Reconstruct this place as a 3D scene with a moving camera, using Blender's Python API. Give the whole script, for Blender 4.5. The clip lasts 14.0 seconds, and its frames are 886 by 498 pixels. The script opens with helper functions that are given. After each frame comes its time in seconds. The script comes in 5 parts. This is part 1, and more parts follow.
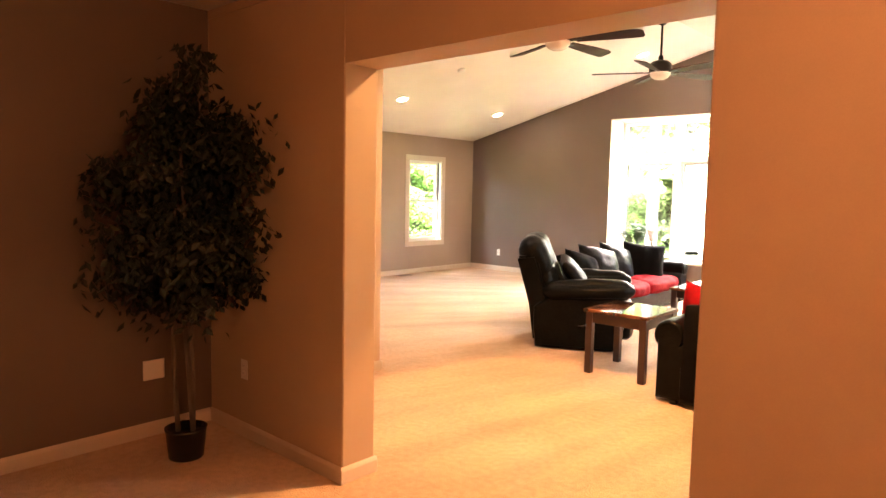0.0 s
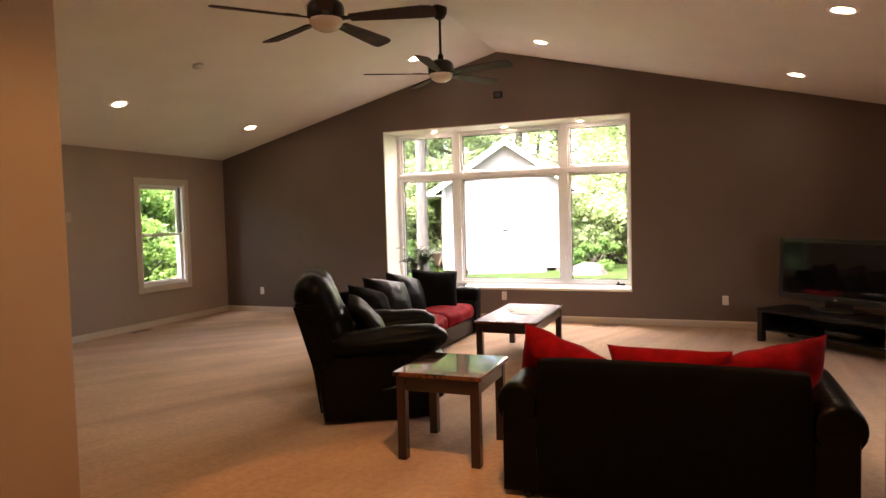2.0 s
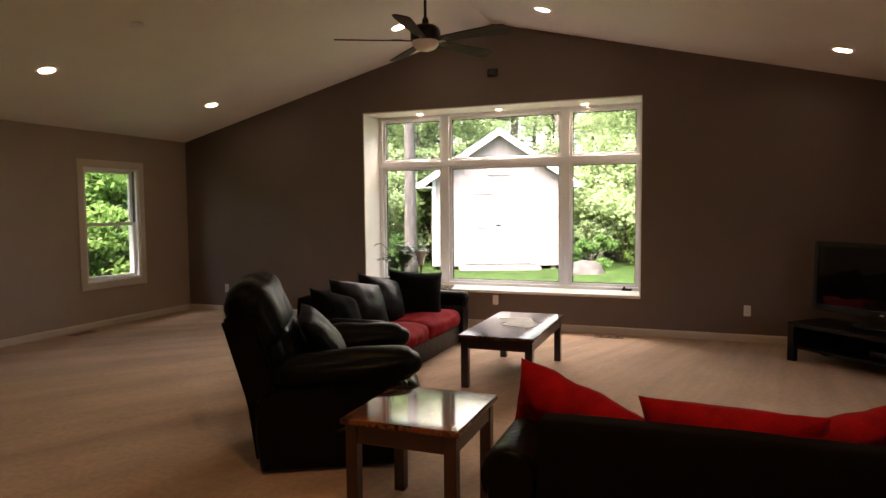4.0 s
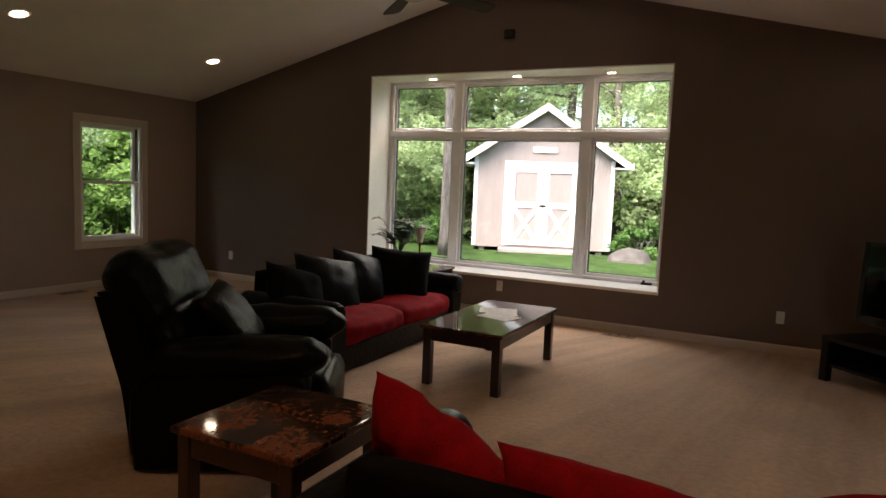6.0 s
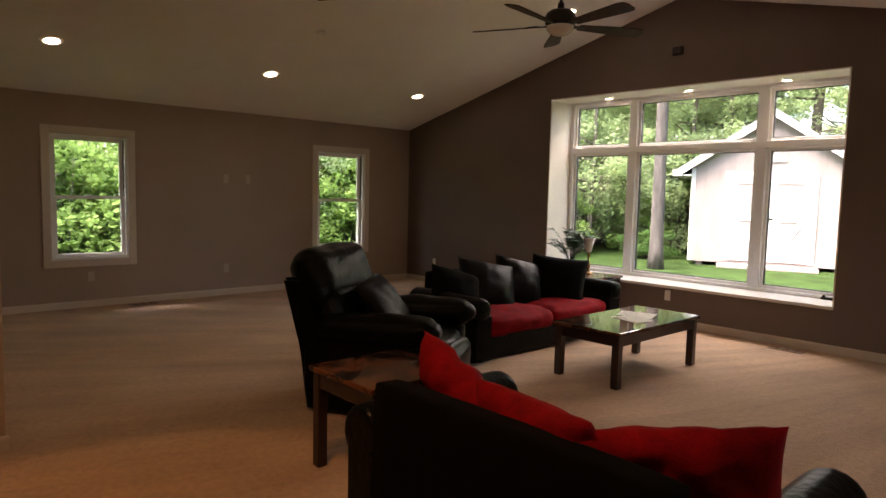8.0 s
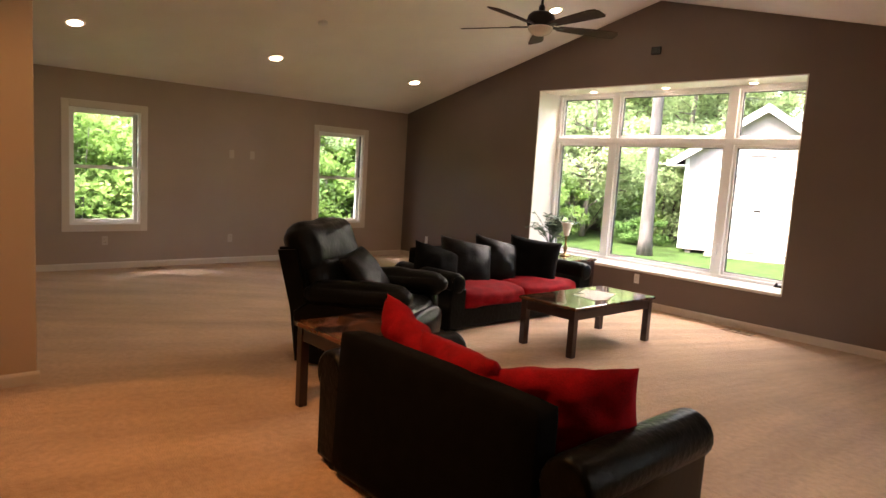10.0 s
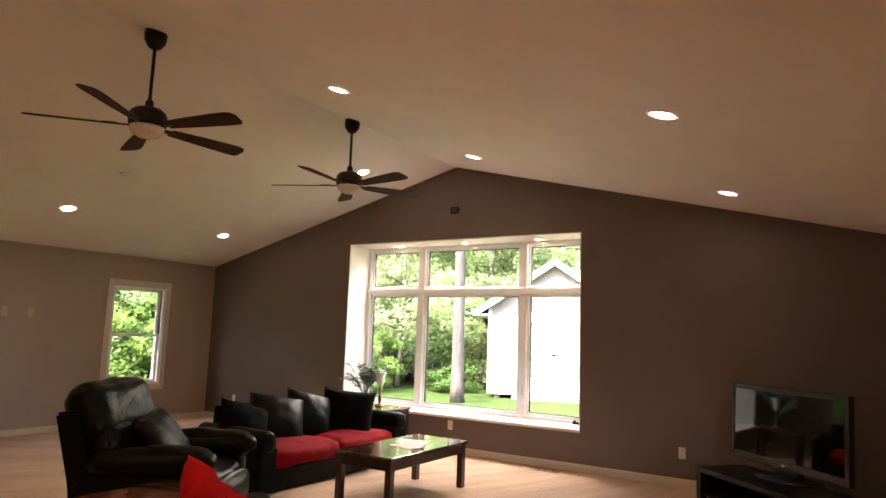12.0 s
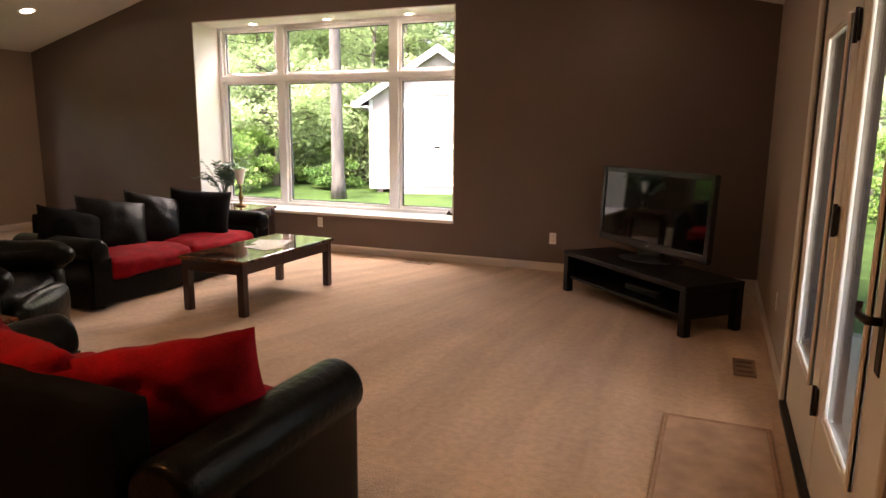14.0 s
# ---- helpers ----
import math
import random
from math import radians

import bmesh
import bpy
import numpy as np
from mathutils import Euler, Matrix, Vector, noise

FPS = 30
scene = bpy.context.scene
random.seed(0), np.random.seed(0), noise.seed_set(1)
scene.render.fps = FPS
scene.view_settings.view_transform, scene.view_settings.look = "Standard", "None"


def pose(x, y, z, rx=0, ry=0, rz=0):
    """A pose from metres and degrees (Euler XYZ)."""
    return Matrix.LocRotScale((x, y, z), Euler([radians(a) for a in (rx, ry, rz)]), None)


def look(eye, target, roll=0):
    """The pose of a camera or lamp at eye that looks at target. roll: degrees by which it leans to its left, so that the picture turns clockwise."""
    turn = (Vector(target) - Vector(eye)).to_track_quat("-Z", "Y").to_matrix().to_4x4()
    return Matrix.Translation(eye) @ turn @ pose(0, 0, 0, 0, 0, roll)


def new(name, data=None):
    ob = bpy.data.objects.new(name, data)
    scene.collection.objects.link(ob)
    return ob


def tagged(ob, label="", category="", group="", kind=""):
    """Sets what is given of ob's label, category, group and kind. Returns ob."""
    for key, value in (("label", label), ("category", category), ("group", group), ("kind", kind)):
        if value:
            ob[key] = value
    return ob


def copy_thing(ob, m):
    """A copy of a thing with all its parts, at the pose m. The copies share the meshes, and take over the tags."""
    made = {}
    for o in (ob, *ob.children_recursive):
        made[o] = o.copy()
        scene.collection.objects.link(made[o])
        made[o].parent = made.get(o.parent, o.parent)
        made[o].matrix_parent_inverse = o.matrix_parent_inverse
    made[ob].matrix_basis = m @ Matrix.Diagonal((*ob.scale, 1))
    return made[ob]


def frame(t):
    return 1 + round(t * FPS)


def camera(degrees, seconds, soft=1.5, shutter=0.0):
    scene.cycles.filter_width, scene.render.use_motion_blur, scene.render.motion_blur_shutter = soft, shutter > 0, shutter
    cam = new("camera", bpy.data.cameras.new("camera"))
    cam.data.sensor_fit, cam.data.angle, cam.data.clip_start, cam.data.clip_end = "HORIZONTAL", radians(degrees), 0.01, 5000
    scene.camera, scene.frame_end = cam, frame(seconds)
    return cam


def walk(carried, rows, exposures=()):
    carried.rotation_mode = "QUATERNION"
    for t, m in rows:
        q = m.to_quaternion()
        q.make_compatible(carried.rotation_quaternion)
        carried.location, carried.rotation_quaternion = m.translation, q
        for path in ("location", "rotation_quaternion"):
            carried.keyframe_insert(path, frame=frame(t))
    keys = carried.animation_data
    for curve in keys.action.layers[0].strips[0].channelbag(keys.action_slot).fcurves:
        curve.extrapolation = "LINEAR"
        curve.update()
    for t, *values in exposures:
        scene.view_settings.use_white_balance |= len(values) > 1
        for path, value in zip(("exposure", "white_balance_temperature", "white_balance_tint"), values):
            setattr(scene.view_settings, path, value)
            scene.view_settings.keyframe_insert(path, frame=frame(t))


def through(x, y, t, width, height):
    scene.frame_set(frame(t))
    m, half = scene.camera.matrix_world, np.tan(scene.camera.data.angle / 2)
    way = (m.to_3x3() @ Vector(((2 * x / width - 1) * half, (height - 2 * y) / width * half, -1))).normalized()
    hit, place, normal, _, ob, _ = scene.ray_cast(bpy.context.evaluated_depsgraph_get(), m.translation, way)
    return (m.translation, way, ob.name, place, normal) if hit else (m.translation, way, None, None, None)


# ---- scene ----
cam = camera(68.3, 14.0)
PATH = [
    (0, (0.042, 0.328, 1.457), (-1.295, 1.805, 1.282), 1.2),
    (0.5, (-0.286, 0.611, 1.454), (-1.374, 2.278, 1.26), -0.9),
    (1, (-0.573, 0.856, 1.475), (-1.417, 2.661, 1.301), -1.2),
    (1.5, (-0.768, 1.214, 1.48), (-1.55, 3.051, 1.362), -2.2),
    (2, (-0.928, 1.549, 1.456), (-1.658, 3.403, 1.354), -1.5),
    (2.5, (-1.055, 1.762, 1.504), (-1.728, 3.639, 1.347), -1.6),
    (3, (-1.143, 2.039, 1.476), (-1.64, 3.973, 1.375), -1.0),
    (3.5, (-1.192, 2.325, 1.46), (-1.869, 4.206, 1.381), 0.2),
    (3.7, (-1.218, 2.411, 1.457), (-1.924, 4.28, 1.366), -0.5),
    (5.8, (-0.823, 3.335, 1.421), (-1.641, 5.145, 1.193), 3.4),
    (6, (-0.788, 3.419, 1.426), (-1.677, 5.199, 1.231), 2.4),
    (6.5, (-0.533, 3.557, 1.438), (-1.615, 5.232, 1.291), 1.2),
    (7, (-0.244, 3.512, 1.448), (-1.603, 4.969, 1.275), -1.2),
    (7.5, (0.029, 3.355, 1.426), (-1.428, 4.72, 1.301), 0.3),
    (8, (0.272, 3.266, 1.445), (-1.196, 4.613, 1.272), 1.4),
    (8.2, (0.399, 3.273, 1.422), (-1.106, 4.582, 1.276), 2.3),
    (10.3, (0.916, 3.026, 1.504), (-0.529, 4.383, 1.242), 4.3),
    (10.5, (0.95, 3.052, 1.492), (-0.414, 4.498, 1.273), 4.5),
    (11, (0.944, 3.126, 1.506), (-0.276, 4.71, 1.476), 3.4),
    (11.5, (0.942, 3.056, 1.491), (-0.165, 4.707, 1.717), 3.3),
    (12, (0.926, 2.988, 1.468), (-0.137, 4.662, 1.724), 2.0),
    (12.5, (0.926, 3.013, 1.453), (-0.129, 4.707, 1.584), 2.2),
    (13, (0.945, 3.068, 1.412), (-0.037, 4.806, 1.3), 2.6),
    (13.5, (0.899, 3.338, 1.405), (0.043, 5.119, 1.1), -0.3),
    (14, (0.856, 3.646, 1.401), (0.1, 5.463, 1.047), 0.5),
]
EXPOSURE = [(0.0, 6.35, 6850, 20), (0.5, 5.5, 6950, 22), (1.0, 4.75, 6950, 23), (1.5, 4.45, 6950, 23), (2.0, 4.2, 6950, 23), (3.0, 3.7, 6950, 22), (3.7, 3.5, 6900, 20), (5.8, 2.62, 6600, 15), (7.0, 2.62, 6650, 16), (8.0, 3.1, 6850, 20), (8.2, 3.3, 6850, 20), (10.3, 4.15, 6850, 20), (12.0, 4.2, 6850, 21), (13.0, 3.98, 6950, 23), (14.0, 3.9, 7000, 24)]
walk(cam, [(t, look(eye, target, roll)) for t, eye, target, roll in PATH], EXPOSURE)

# ---- world and sun ----
world = bpy.data.worlds.new("world")
scene.world = world
world.use_nodes = True
wn = world.node_tree
sky = wn.nodes.new("ShaderNodeTexSky")
sky.sky_type = "NISHITA"
sky.sun_disc = False
sky.sun_elevation = radians(58)
sky.sun_rotation = radians(193)
sky.dust_density = 3.0
wn.nodes["Background"].inputs["Strength"].default_value = 0.15
wn.links.new(sky.outputs[0], wn.nodes["Background"].inputs["Color"])
sun = new("sun", bpy.data.lights.new("sun", "SUN"))
sun.data.energy, sun.data.angle, sun.data.color = 3.2, radians(50), (1.0, 0.95, 0.88)
sun.matrix_world = look((0, 0, 30), (1.2, 5.2, 30 - 8.6))


def point_lamp(name, at, watts, colour, radius, cone=0.0, blend=0.1):
    data = bpy.data.lights.new(name, "SPOT" if cone else "POINT")
    data.energy, data.color, data.shadow_soft_size = watts, colour, radius
    if cone:
        data.spot_size, data.spot_blend = radians(cone), blend
    ob = new(name, data)
    ob.location = at
    return ob


point_lamp("hall_lamp", (0.12, 0.75, 2.28), 0.92, (1.0, 0.40, 0.15), 0.08)
# unseen source over the entry, placed to match the pool on the floor
point_lamp("entry_downlight", (-1.55, 3.85, 3.10), 7.5, (1.0, 0.45, 0.15), 0.03, 70, 0.12)
# second lamp added as wide warm fill, with no fixture of its own
point_lamp("entry_fill", (-1.55, 3.85, 3.09), 4.6, (1.0, 0.55, 0.21), 0.06, 150, 0.3)
# area lamp added to stand in for more sky light through the picture window
window_fill = new("window_fill_lamp", bpy.data.lights.new("window_fill_lamp", "AREA"))
window_fill.data.shape, window_fill.data.size, window_fill.data.size_y = "RECTANGLE", 3.3, 0.5
window_fill.data.spread, window_fill.data.energy, window_fill.data.color = radians(90), 7.0, (1.0, 0.90, 0.80)
window_fill.matrix_world = look((-3.47, 10.82, 2.42), (-3.47, 10.82 - 0.53, 2.42 - 0.85))
# area lamp added to stand in for more sky light through the garden doors
door_fill = new("door_fill_lamp", bpy.data.lights.new("door_fill_lamp", "AREA"))
door_fill.data.shape, door_fill.data.size, door_fill.data.size_y = "RECTANGLE", 1.5, 0.9
door_fill.data.spread, door_fill.data.energy, door_fill.data.color = radians(110), 0.8, (1.0, 0.90, 0.80)
door_fill.matrix_world = look((1.55, 6.37, 1.55), (1.55 - 0.75, 6.37, 1.55 - 0.66))
for x in (-4.58, -3.47, -2.36):
    point_lamp("window_downlight_beam", (x, 10.40, 2.655), 0.35, (1.0, 0.80, 0.58), 0.04, 130, 0.5)

# ---- materials ----


def shader(name, colour, rough=0.6, metal=0.0, vary=0.12, scale=6.0, grain=90.0, bump=0.1, depth=0.002, dark=None, coat=0.0, stretch=(1, 1, 1), spec=0.5, random_part=0.0):
    """A node material: colour with large blotches, fine grain and a fine relief."""
    m = bpy.data.materials.new(name)
    m.use_nodes = True
    nt = m.node_tree
    b = nt.nodes["Principled BSDF"]
    b.inputs["Roughness"].default_value = rough
    b.inputs["Metallic"].default_value = metal
    b.inputs["Specular IOR Level"].default_value = spec
    b.inputs["Coat Weight"].default_value = coat
    b.inputs["Coat Roughness"].default_value = 0.06
    tc = nt.nodes.new("ShaderNodeTexCoord")
    mp = nt.nodes.new("ShaderNodeMapping")
    mp.inputs["Scale"].default_value = stretch
    nt.links.new(tc.outputs["Object"], mp.inputs[0])
    n1 = nt.nodes.new("ShaderNodeTexNoise")
    n1.inputs["Scale"].default_value, n1.inputs["Detail"].default_value = scale, 5
    n2 = nt.nodes.new("ShaderNodeTexNoise")
    n2.inputs["Scale"].default_value, n2.inputs["Detail"].default_value = grain, 3
    nt.links.new(mp.outputs[0], n1.inputs["Vector"])
    nt.links.new(mp.outputs[0], n2.inputs["Vector"])
    ramp = nt.nodes.new("ShaderNodeValToRGB")
    lo = dark or tuple(c * (1 - 2 * vary) for c in colour)
    hi = tuple(min(1, c * (1 + vary)) for c in colour) if not dark else colour
    ramp.color_ramp.elements[0].position, ramp.color_ramp.elements[1].position = 0.3, 0.7
    ramp.color_ramp.elements[0].color, ramp.color_ramp.elements[1].color = (*lo, 1), (*hi, 1)
    mixf = nt.nodes.new("ShaderNodeMath")
    mixf.operation = "MULTIPLY_ADD"
    mixf.inputs[1].default_value = 0.35
    add = nt.nodes.new("ShaderNodeMath")
    add.operation = "MULTIPLY"
    add.inputs[1].default_value = 0.65
    nt.links.new(n1.outputs["Fac"], add.inputs[0])
    nt.links.new(n2.outputs["Fac"], mixf.inputs[0])
    nt.links.new(add.outputs[0], mixf.inputs[2])
    last = mixf.outputs[0]
    if random_part:
        info = nt.nodes.new("ShaderNodeObjectInfo")
        rnd = nt.nodes.new("ShaderNodeMath")
        rnd.operation = "MULTIPLY_ADD"
        rnd.inputs[1].default_value = random_part
        nt.links.new(info.outputs["Random"], rnd.inputs[0])
        nt.links.new(last, rnd.inputs[2])
        last = rnd.outputs[0]
    nt.links.new(last, ramp.inputs[0])
    nt.links.new(ramp.outputs[0], b.inputs["Base Color"])
    if bump:
        bp = nt.nodes.new("ShaderNodeBump")
        bp.inputs["Strength"].default_value, bp.inputs["Distance"].default_value = bump, depth
        nt.links.new(n2.outputs["Fac"], bp.inputs["Height"])
        nt.links.new(bp.outputs[0], b.inputs["Normal"])
    return m


def glow(name, colour, strength):
    m = bpy.data.materials.new(name)
    m.use_nodes = True
    b = m.node_tree.nodes["Principled BSDF"]
    b.inputs["Base Color"].default_value = (0.8, 0.8, 0.8, 1)
    b.inputs["Emission Color"].default_value = (*colour, 1)
    b.inputs["Emission Strength"].default_value = strength
    return m


def glass(name, tint=(1, 1, 1), rough=0.0):
    m = bpy.data.materials.new(name)
    m.use_nodes = True
    nt = m.node_tree
    nt.nodes.remove(nt.nodes["Principled BSDF"])
    out = nt.nodes["Material Output"]
    tr, gl, mx, lw, pw, ma = (nt.nodes.new("ShaderNode" + k) for k in ("BsdfTransparent", "BsdfGlossy", "MixShader", "LayerWeight", "Math", "Math"))
    tr.inputs[0].default_value = (*tint, 1)
    gl.inputs["Roughness"].default_value = rough
    pw.operation, ma.operation = "POWER", "MULTIPLY_ADD"
    lw.inputs["Blend"].default_value = 0.5
    pw.inputs[1].default_value = 5.0
    ma.inputs[1].default_value, ma.inputs[2].default_value = 0.6, 0.025
    nt.links.new(lw.outputs["Facing"], pw.inputs[0])
    nt.links.new(pw.outputs[0], ma.inputs[0])
    nt.links.new(ma.outputs[0], mx.inputs[0])
    nt.links.new(tr.outputs[0], mx.inputs[1])
    nt.links.new(gl.outputs[0], mx.inputs[2])
    nt.links.new(mx.outputs[0], out.inputs[0])
    return m


TAUPE = shader("taupe_paint", (0.145, 0.106, 0.087), 0.55, vary=0.05, scale=1.5, grain=220, bump=0.12, depth=0.001)
GREIGE = shader("greige_paint", (0.36, 0.278, 0.217), 0.6, vary=0.04, scale=1.5, grain=220, bump=0.12, depth=0.001)
TAN = shader("tan_paint", (0.46, 0.35, 0.25), 0.6, vary=0.04, scale=1.5, grain=220, bump=0.12, depth=0.001)
CEIL = shader("ceiling_paint", (0.84, 0.79, 0.73), 0.8, vary=0.03, scale=2.0, grain=160, bump=0.2, depth=0.002)
TRIM = shader("white_trim_paint", (0.74, 0.69, 0.62), 0.35, vary=0.03, scale=4, grain=60, bump=0.03)
CREAM = shader("cream_trim_paint", (0.60, 0.52, 0.435), 0.4, vary=0.03, scale=4, grain=60, bump=0.03)
# dark brown puts the shade outside the garden doors into the colour
SHADEBROWN = shader("shade_brown_outside", (0.040, 0.029, 0.022), 0.55, vary=0.06, scale=4, grain=60, bump=0.05)
VINYL = shader("white_vinyl", (0.82, 0.82, 0.80), 0.35, vary=0.02, scale=4, grain=60, bump=0.02)
LEATHER = shader("black_leather", (0.0045, 0.0050, 0.0046), 0.31, vary=0.3, scale=9, grain=30, bump=0.55, depth=0.007, spec=0.08)
SOFTLEATHER = shader("soft_black_leather", (0.005, 0.0048, 0.0046), 0.40, vary=0.3, scale=9, grain=60, bump=0.6, depth=0.006, spec=0.09)
FABRIC = shader("black_fabric", (0.0035, 0.0035, 0.0035), 0.95, vary=0.3, scale=14, grain=200, bump=0.5, depth=0.003, spec=0.08)
RED = shader("red_plush", (0.23, 0.0022, 0.0065), 0.9, vary=0.22, scale=11, grain=130, bump=0.5, depth=0.003, spec=0.15)
WOOD = shader("dark_cherry_wood", (0.026, 0.009, 0.006), 0.28, vary=0.3, scale=5, grain=60, bump=0.05, stretch=(1, 1, 0.15), coat=0.2)
BLACKWOOD = shader("black_brown_wood", (0.006, 0.005, 0.0048), 0.4, spec=0.25, vary=0.25, scale=6, grain=70, bump=0.05, stretch=(0.2, 1, 1))
BRONZE = shader("oil_rubbed_bronze", (0.02, 0.014, 0.011), 0.4, 0.6, vary=0.2, scale=12, grain=150, bump=0.05)
BLADE = shader("walnut_fan_blade", (0.048, 0.020, 0.013), 0.6, spec=0.15, vary=0.3, scale=4, grain=50, bump=0.04, stretch=(0.2, 1, 1))
GLOBE = shader("frosted_globe", (0.75, 0.66, 0.58), 0.25, vary=0.03, scale=5, grain=40, bump=0.0)
PLATE = shader("white_plastic", (0.75, 0.73, 0.70), 0.35, vary=0.02, scale=10, grain=60, bump=0.0)
BEIGEPL = shader("beige_plastic", (0.47, 0.385, 0.31), 0.4, vary=0.02, scale=10, grain=60, bump=0.0)
GASKET = shader("dark_gasket", (0.05, 0.05, 0.048), 0.6, vary=0.1, bump=0.0)
SLOT = shader("dark_slot", (0.02, 0.02, 0.02), 0.6, vary=0.1, bump=0.0)
BLACKPL = shader("black_plastic", (0.010, 0.010, 0.011), 0.25, vary=0.1, scale=20, grain=200, bump=0.02)
SCREEN = shader("tv_screen", (0.004, 0.004, 0.0045), 0.04, vary=0.02, bump=0.0, spec=0.6)
PAPER = shader("printed_paper", (0.72, 0.70, 0.62), 0.7, vary=0.05, scale=20, grain=90, bump=0.05)
INK = shader("grey_ink", (0.35, 0.34, 0.32), 0.8, vary=0.1, bump=0.0)
VENT = shader("brown_vent_metal", (0.28, 0.19, 0.125), 0.45, 0.3, vary=0.15, bump=0.05)
BRASS = shader("antique_brass", (0.30, 0.18, 0.08), 0.3, 0.9, vary=0.2, scale=20, bump=0.05)
FROST = shader("frosted_lamp_glass", (0.82, 0.80, 0.76), 0.3, vary=0.03, scale=30, grain=80, bump=0.05)
GLASS = glass("window_glass")

LENS = glow("downlight_lens", (1.0, 0.78, 0.56), 4.0)
GRASS = shader("lawn_grass", (0.036, 0.069, 0.016), 0.95, spec=0.1, vary=0.35, scale=2.2, grain=45, bump=0.8, depth=0.03)
SIDING = shader("shed_siding", (0.285, 0.235, 0.215), 0.7, vary=0.08, scale=5, grain=70, bump=0.25, depth=0.003, stretch=(1, 1, 0.2), random_part=0.1)
SHEDTRIM = shader("shed_white_trim", (0.60, 0.59, 0.575), 0.5, vary=0.04, bump=0.05)
SHINGLE = shader("roof_shingle", (0.12, 0.115, 0.11), 0.9, vary=0.3, scale=12, grain=120, bump=0.5, depth=0.01)
PALEBARK = shader("pale_tree_bark", (0.095, 0.083, 0.075), 0.9, vary=0.4, scale=9, grain=34, bump=0.9, depth=0.03, stretch=(1, 1, 0.25))
BARK = shader("tree_bark", (0.15, 0.125, 0.105), 0.9, vary=0.3, scale=7, grain=40, bump=0.9, depth=0.03, stretch=(1, 1, 0.25))
STONE = shader("boulder_stone", (0.075, 0.066, 0.058), 0.85, vary=0.3, scale=4, grain=30, bump=0.7, depth=0.02)
CONCRETE = shader("patio_concrete", (0.19, 0.172, 0.16), 0.8, vary=0.1, scale=3, grain=80, bump=0.25, depth=0.003)
MATC = shader("brown_door_mat", (0.46, 0.31, 0.21), 0.95, vary=0.2, scale=8, grain=200, bump=0.9, depth=0.006)
MATEDGE = shader("mat_border", (0.34, 0.21, 0.135), 0.9, vary=0.15, scale=20, grain=200, bump=0.5)
DEADLEAF = shader("ficus_leaf", (0.010, 0.020, 0.010), 0.5, vary=0.3, scale=3, grain=30, bump=0.1, spec=0.4)
PALM = shader("palm_leaf", (0.035, 0.085, 0.032), 0.5, vary=0.3, scale=6, grain=30, bump=0.1)


def leaf_shader(name, lo, hi, through=0.35):
    """Foliage: leaves of uneven green that let some light through."""
    m = bpy.data.materials.new(name)
    m.use_nodes = True
    nt = m.node_tree
    nt.nodes.remove(nt.nodes["Principled BSDF"])
    out = nt.nodes["Material Output"]
    geo = nt.nodes.new("ShaderNodeNewGeometry")
    tc = nt.nodes.new("ShaderNodeTexCoord")
    nz = nt.nodes.new("ShaderNodeTexNoise")
    nz.inputs["Scale"].default_value = 0.9
    nt.links.new(tc.outputs["Object"], nz.inputs["Vector"])
    mul = nt.nodes.new("ShaderNodeMath")
    mul.operation = "MULTIPLY_ADD"
    mul.inputs[1].default_value = 0.5
    sub = nt.nodes.new("ShaderNodeMath")
    sub.operation = "MULTIPLY_ADD"
    sub.inputs[1].default_value, sub.inputs[2].default_value = 1.0, -0.25
    nt.links.new(nz.outputs["Fac"], sub.inputs[0])
    nt.links.new(geo.outputs["Random Per Island"], mul.inputs[0])
    nt.links.new(sub.outputs[0], mul.inputs[2])
    ramp = nt.nodes.new("ShaderNodeValToRGB")
    ramp.color_ramp.elements[0].color, ramp.color_ramp.elements[1].color = (*lo, 1), (*hi, 1)
    nt.links.new(mul.outputs[0], ramp.inputs[0])
    df, tl, mx = (nt.nodes.new("ShaderNode" + k) for k in ("BsdfDiffuse", "BsdfTranslucent", "MixShader"))
    mx.inputs[0].default_value = through
    nt.links.new(ramp.outputs[0], df.inputs[0])
    nt.links.new(ramp.outputs[0], tl.inputs[0])
    nt.links.new(df.outputs[0], mx.inputs[1])
    nt.links.new(tl.outputs[0], mx.inputs[2])
    nt.links.new(mx.outputs[0], out.inputs[0])
    return m


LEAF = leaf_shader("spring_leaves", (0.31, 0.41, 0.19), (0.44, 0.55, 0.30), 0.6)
BUSHLEAF = leaf_shader("dark_bush_leaves", (0.06, 0.13, 0.035), (0.15, 0.26, 0.08), 0.35)
SHRUB = leaf_shader("shrub_leaves", (0.15, 0.26, 0.06), (0.30, 0.44, 0.14), 0.5)


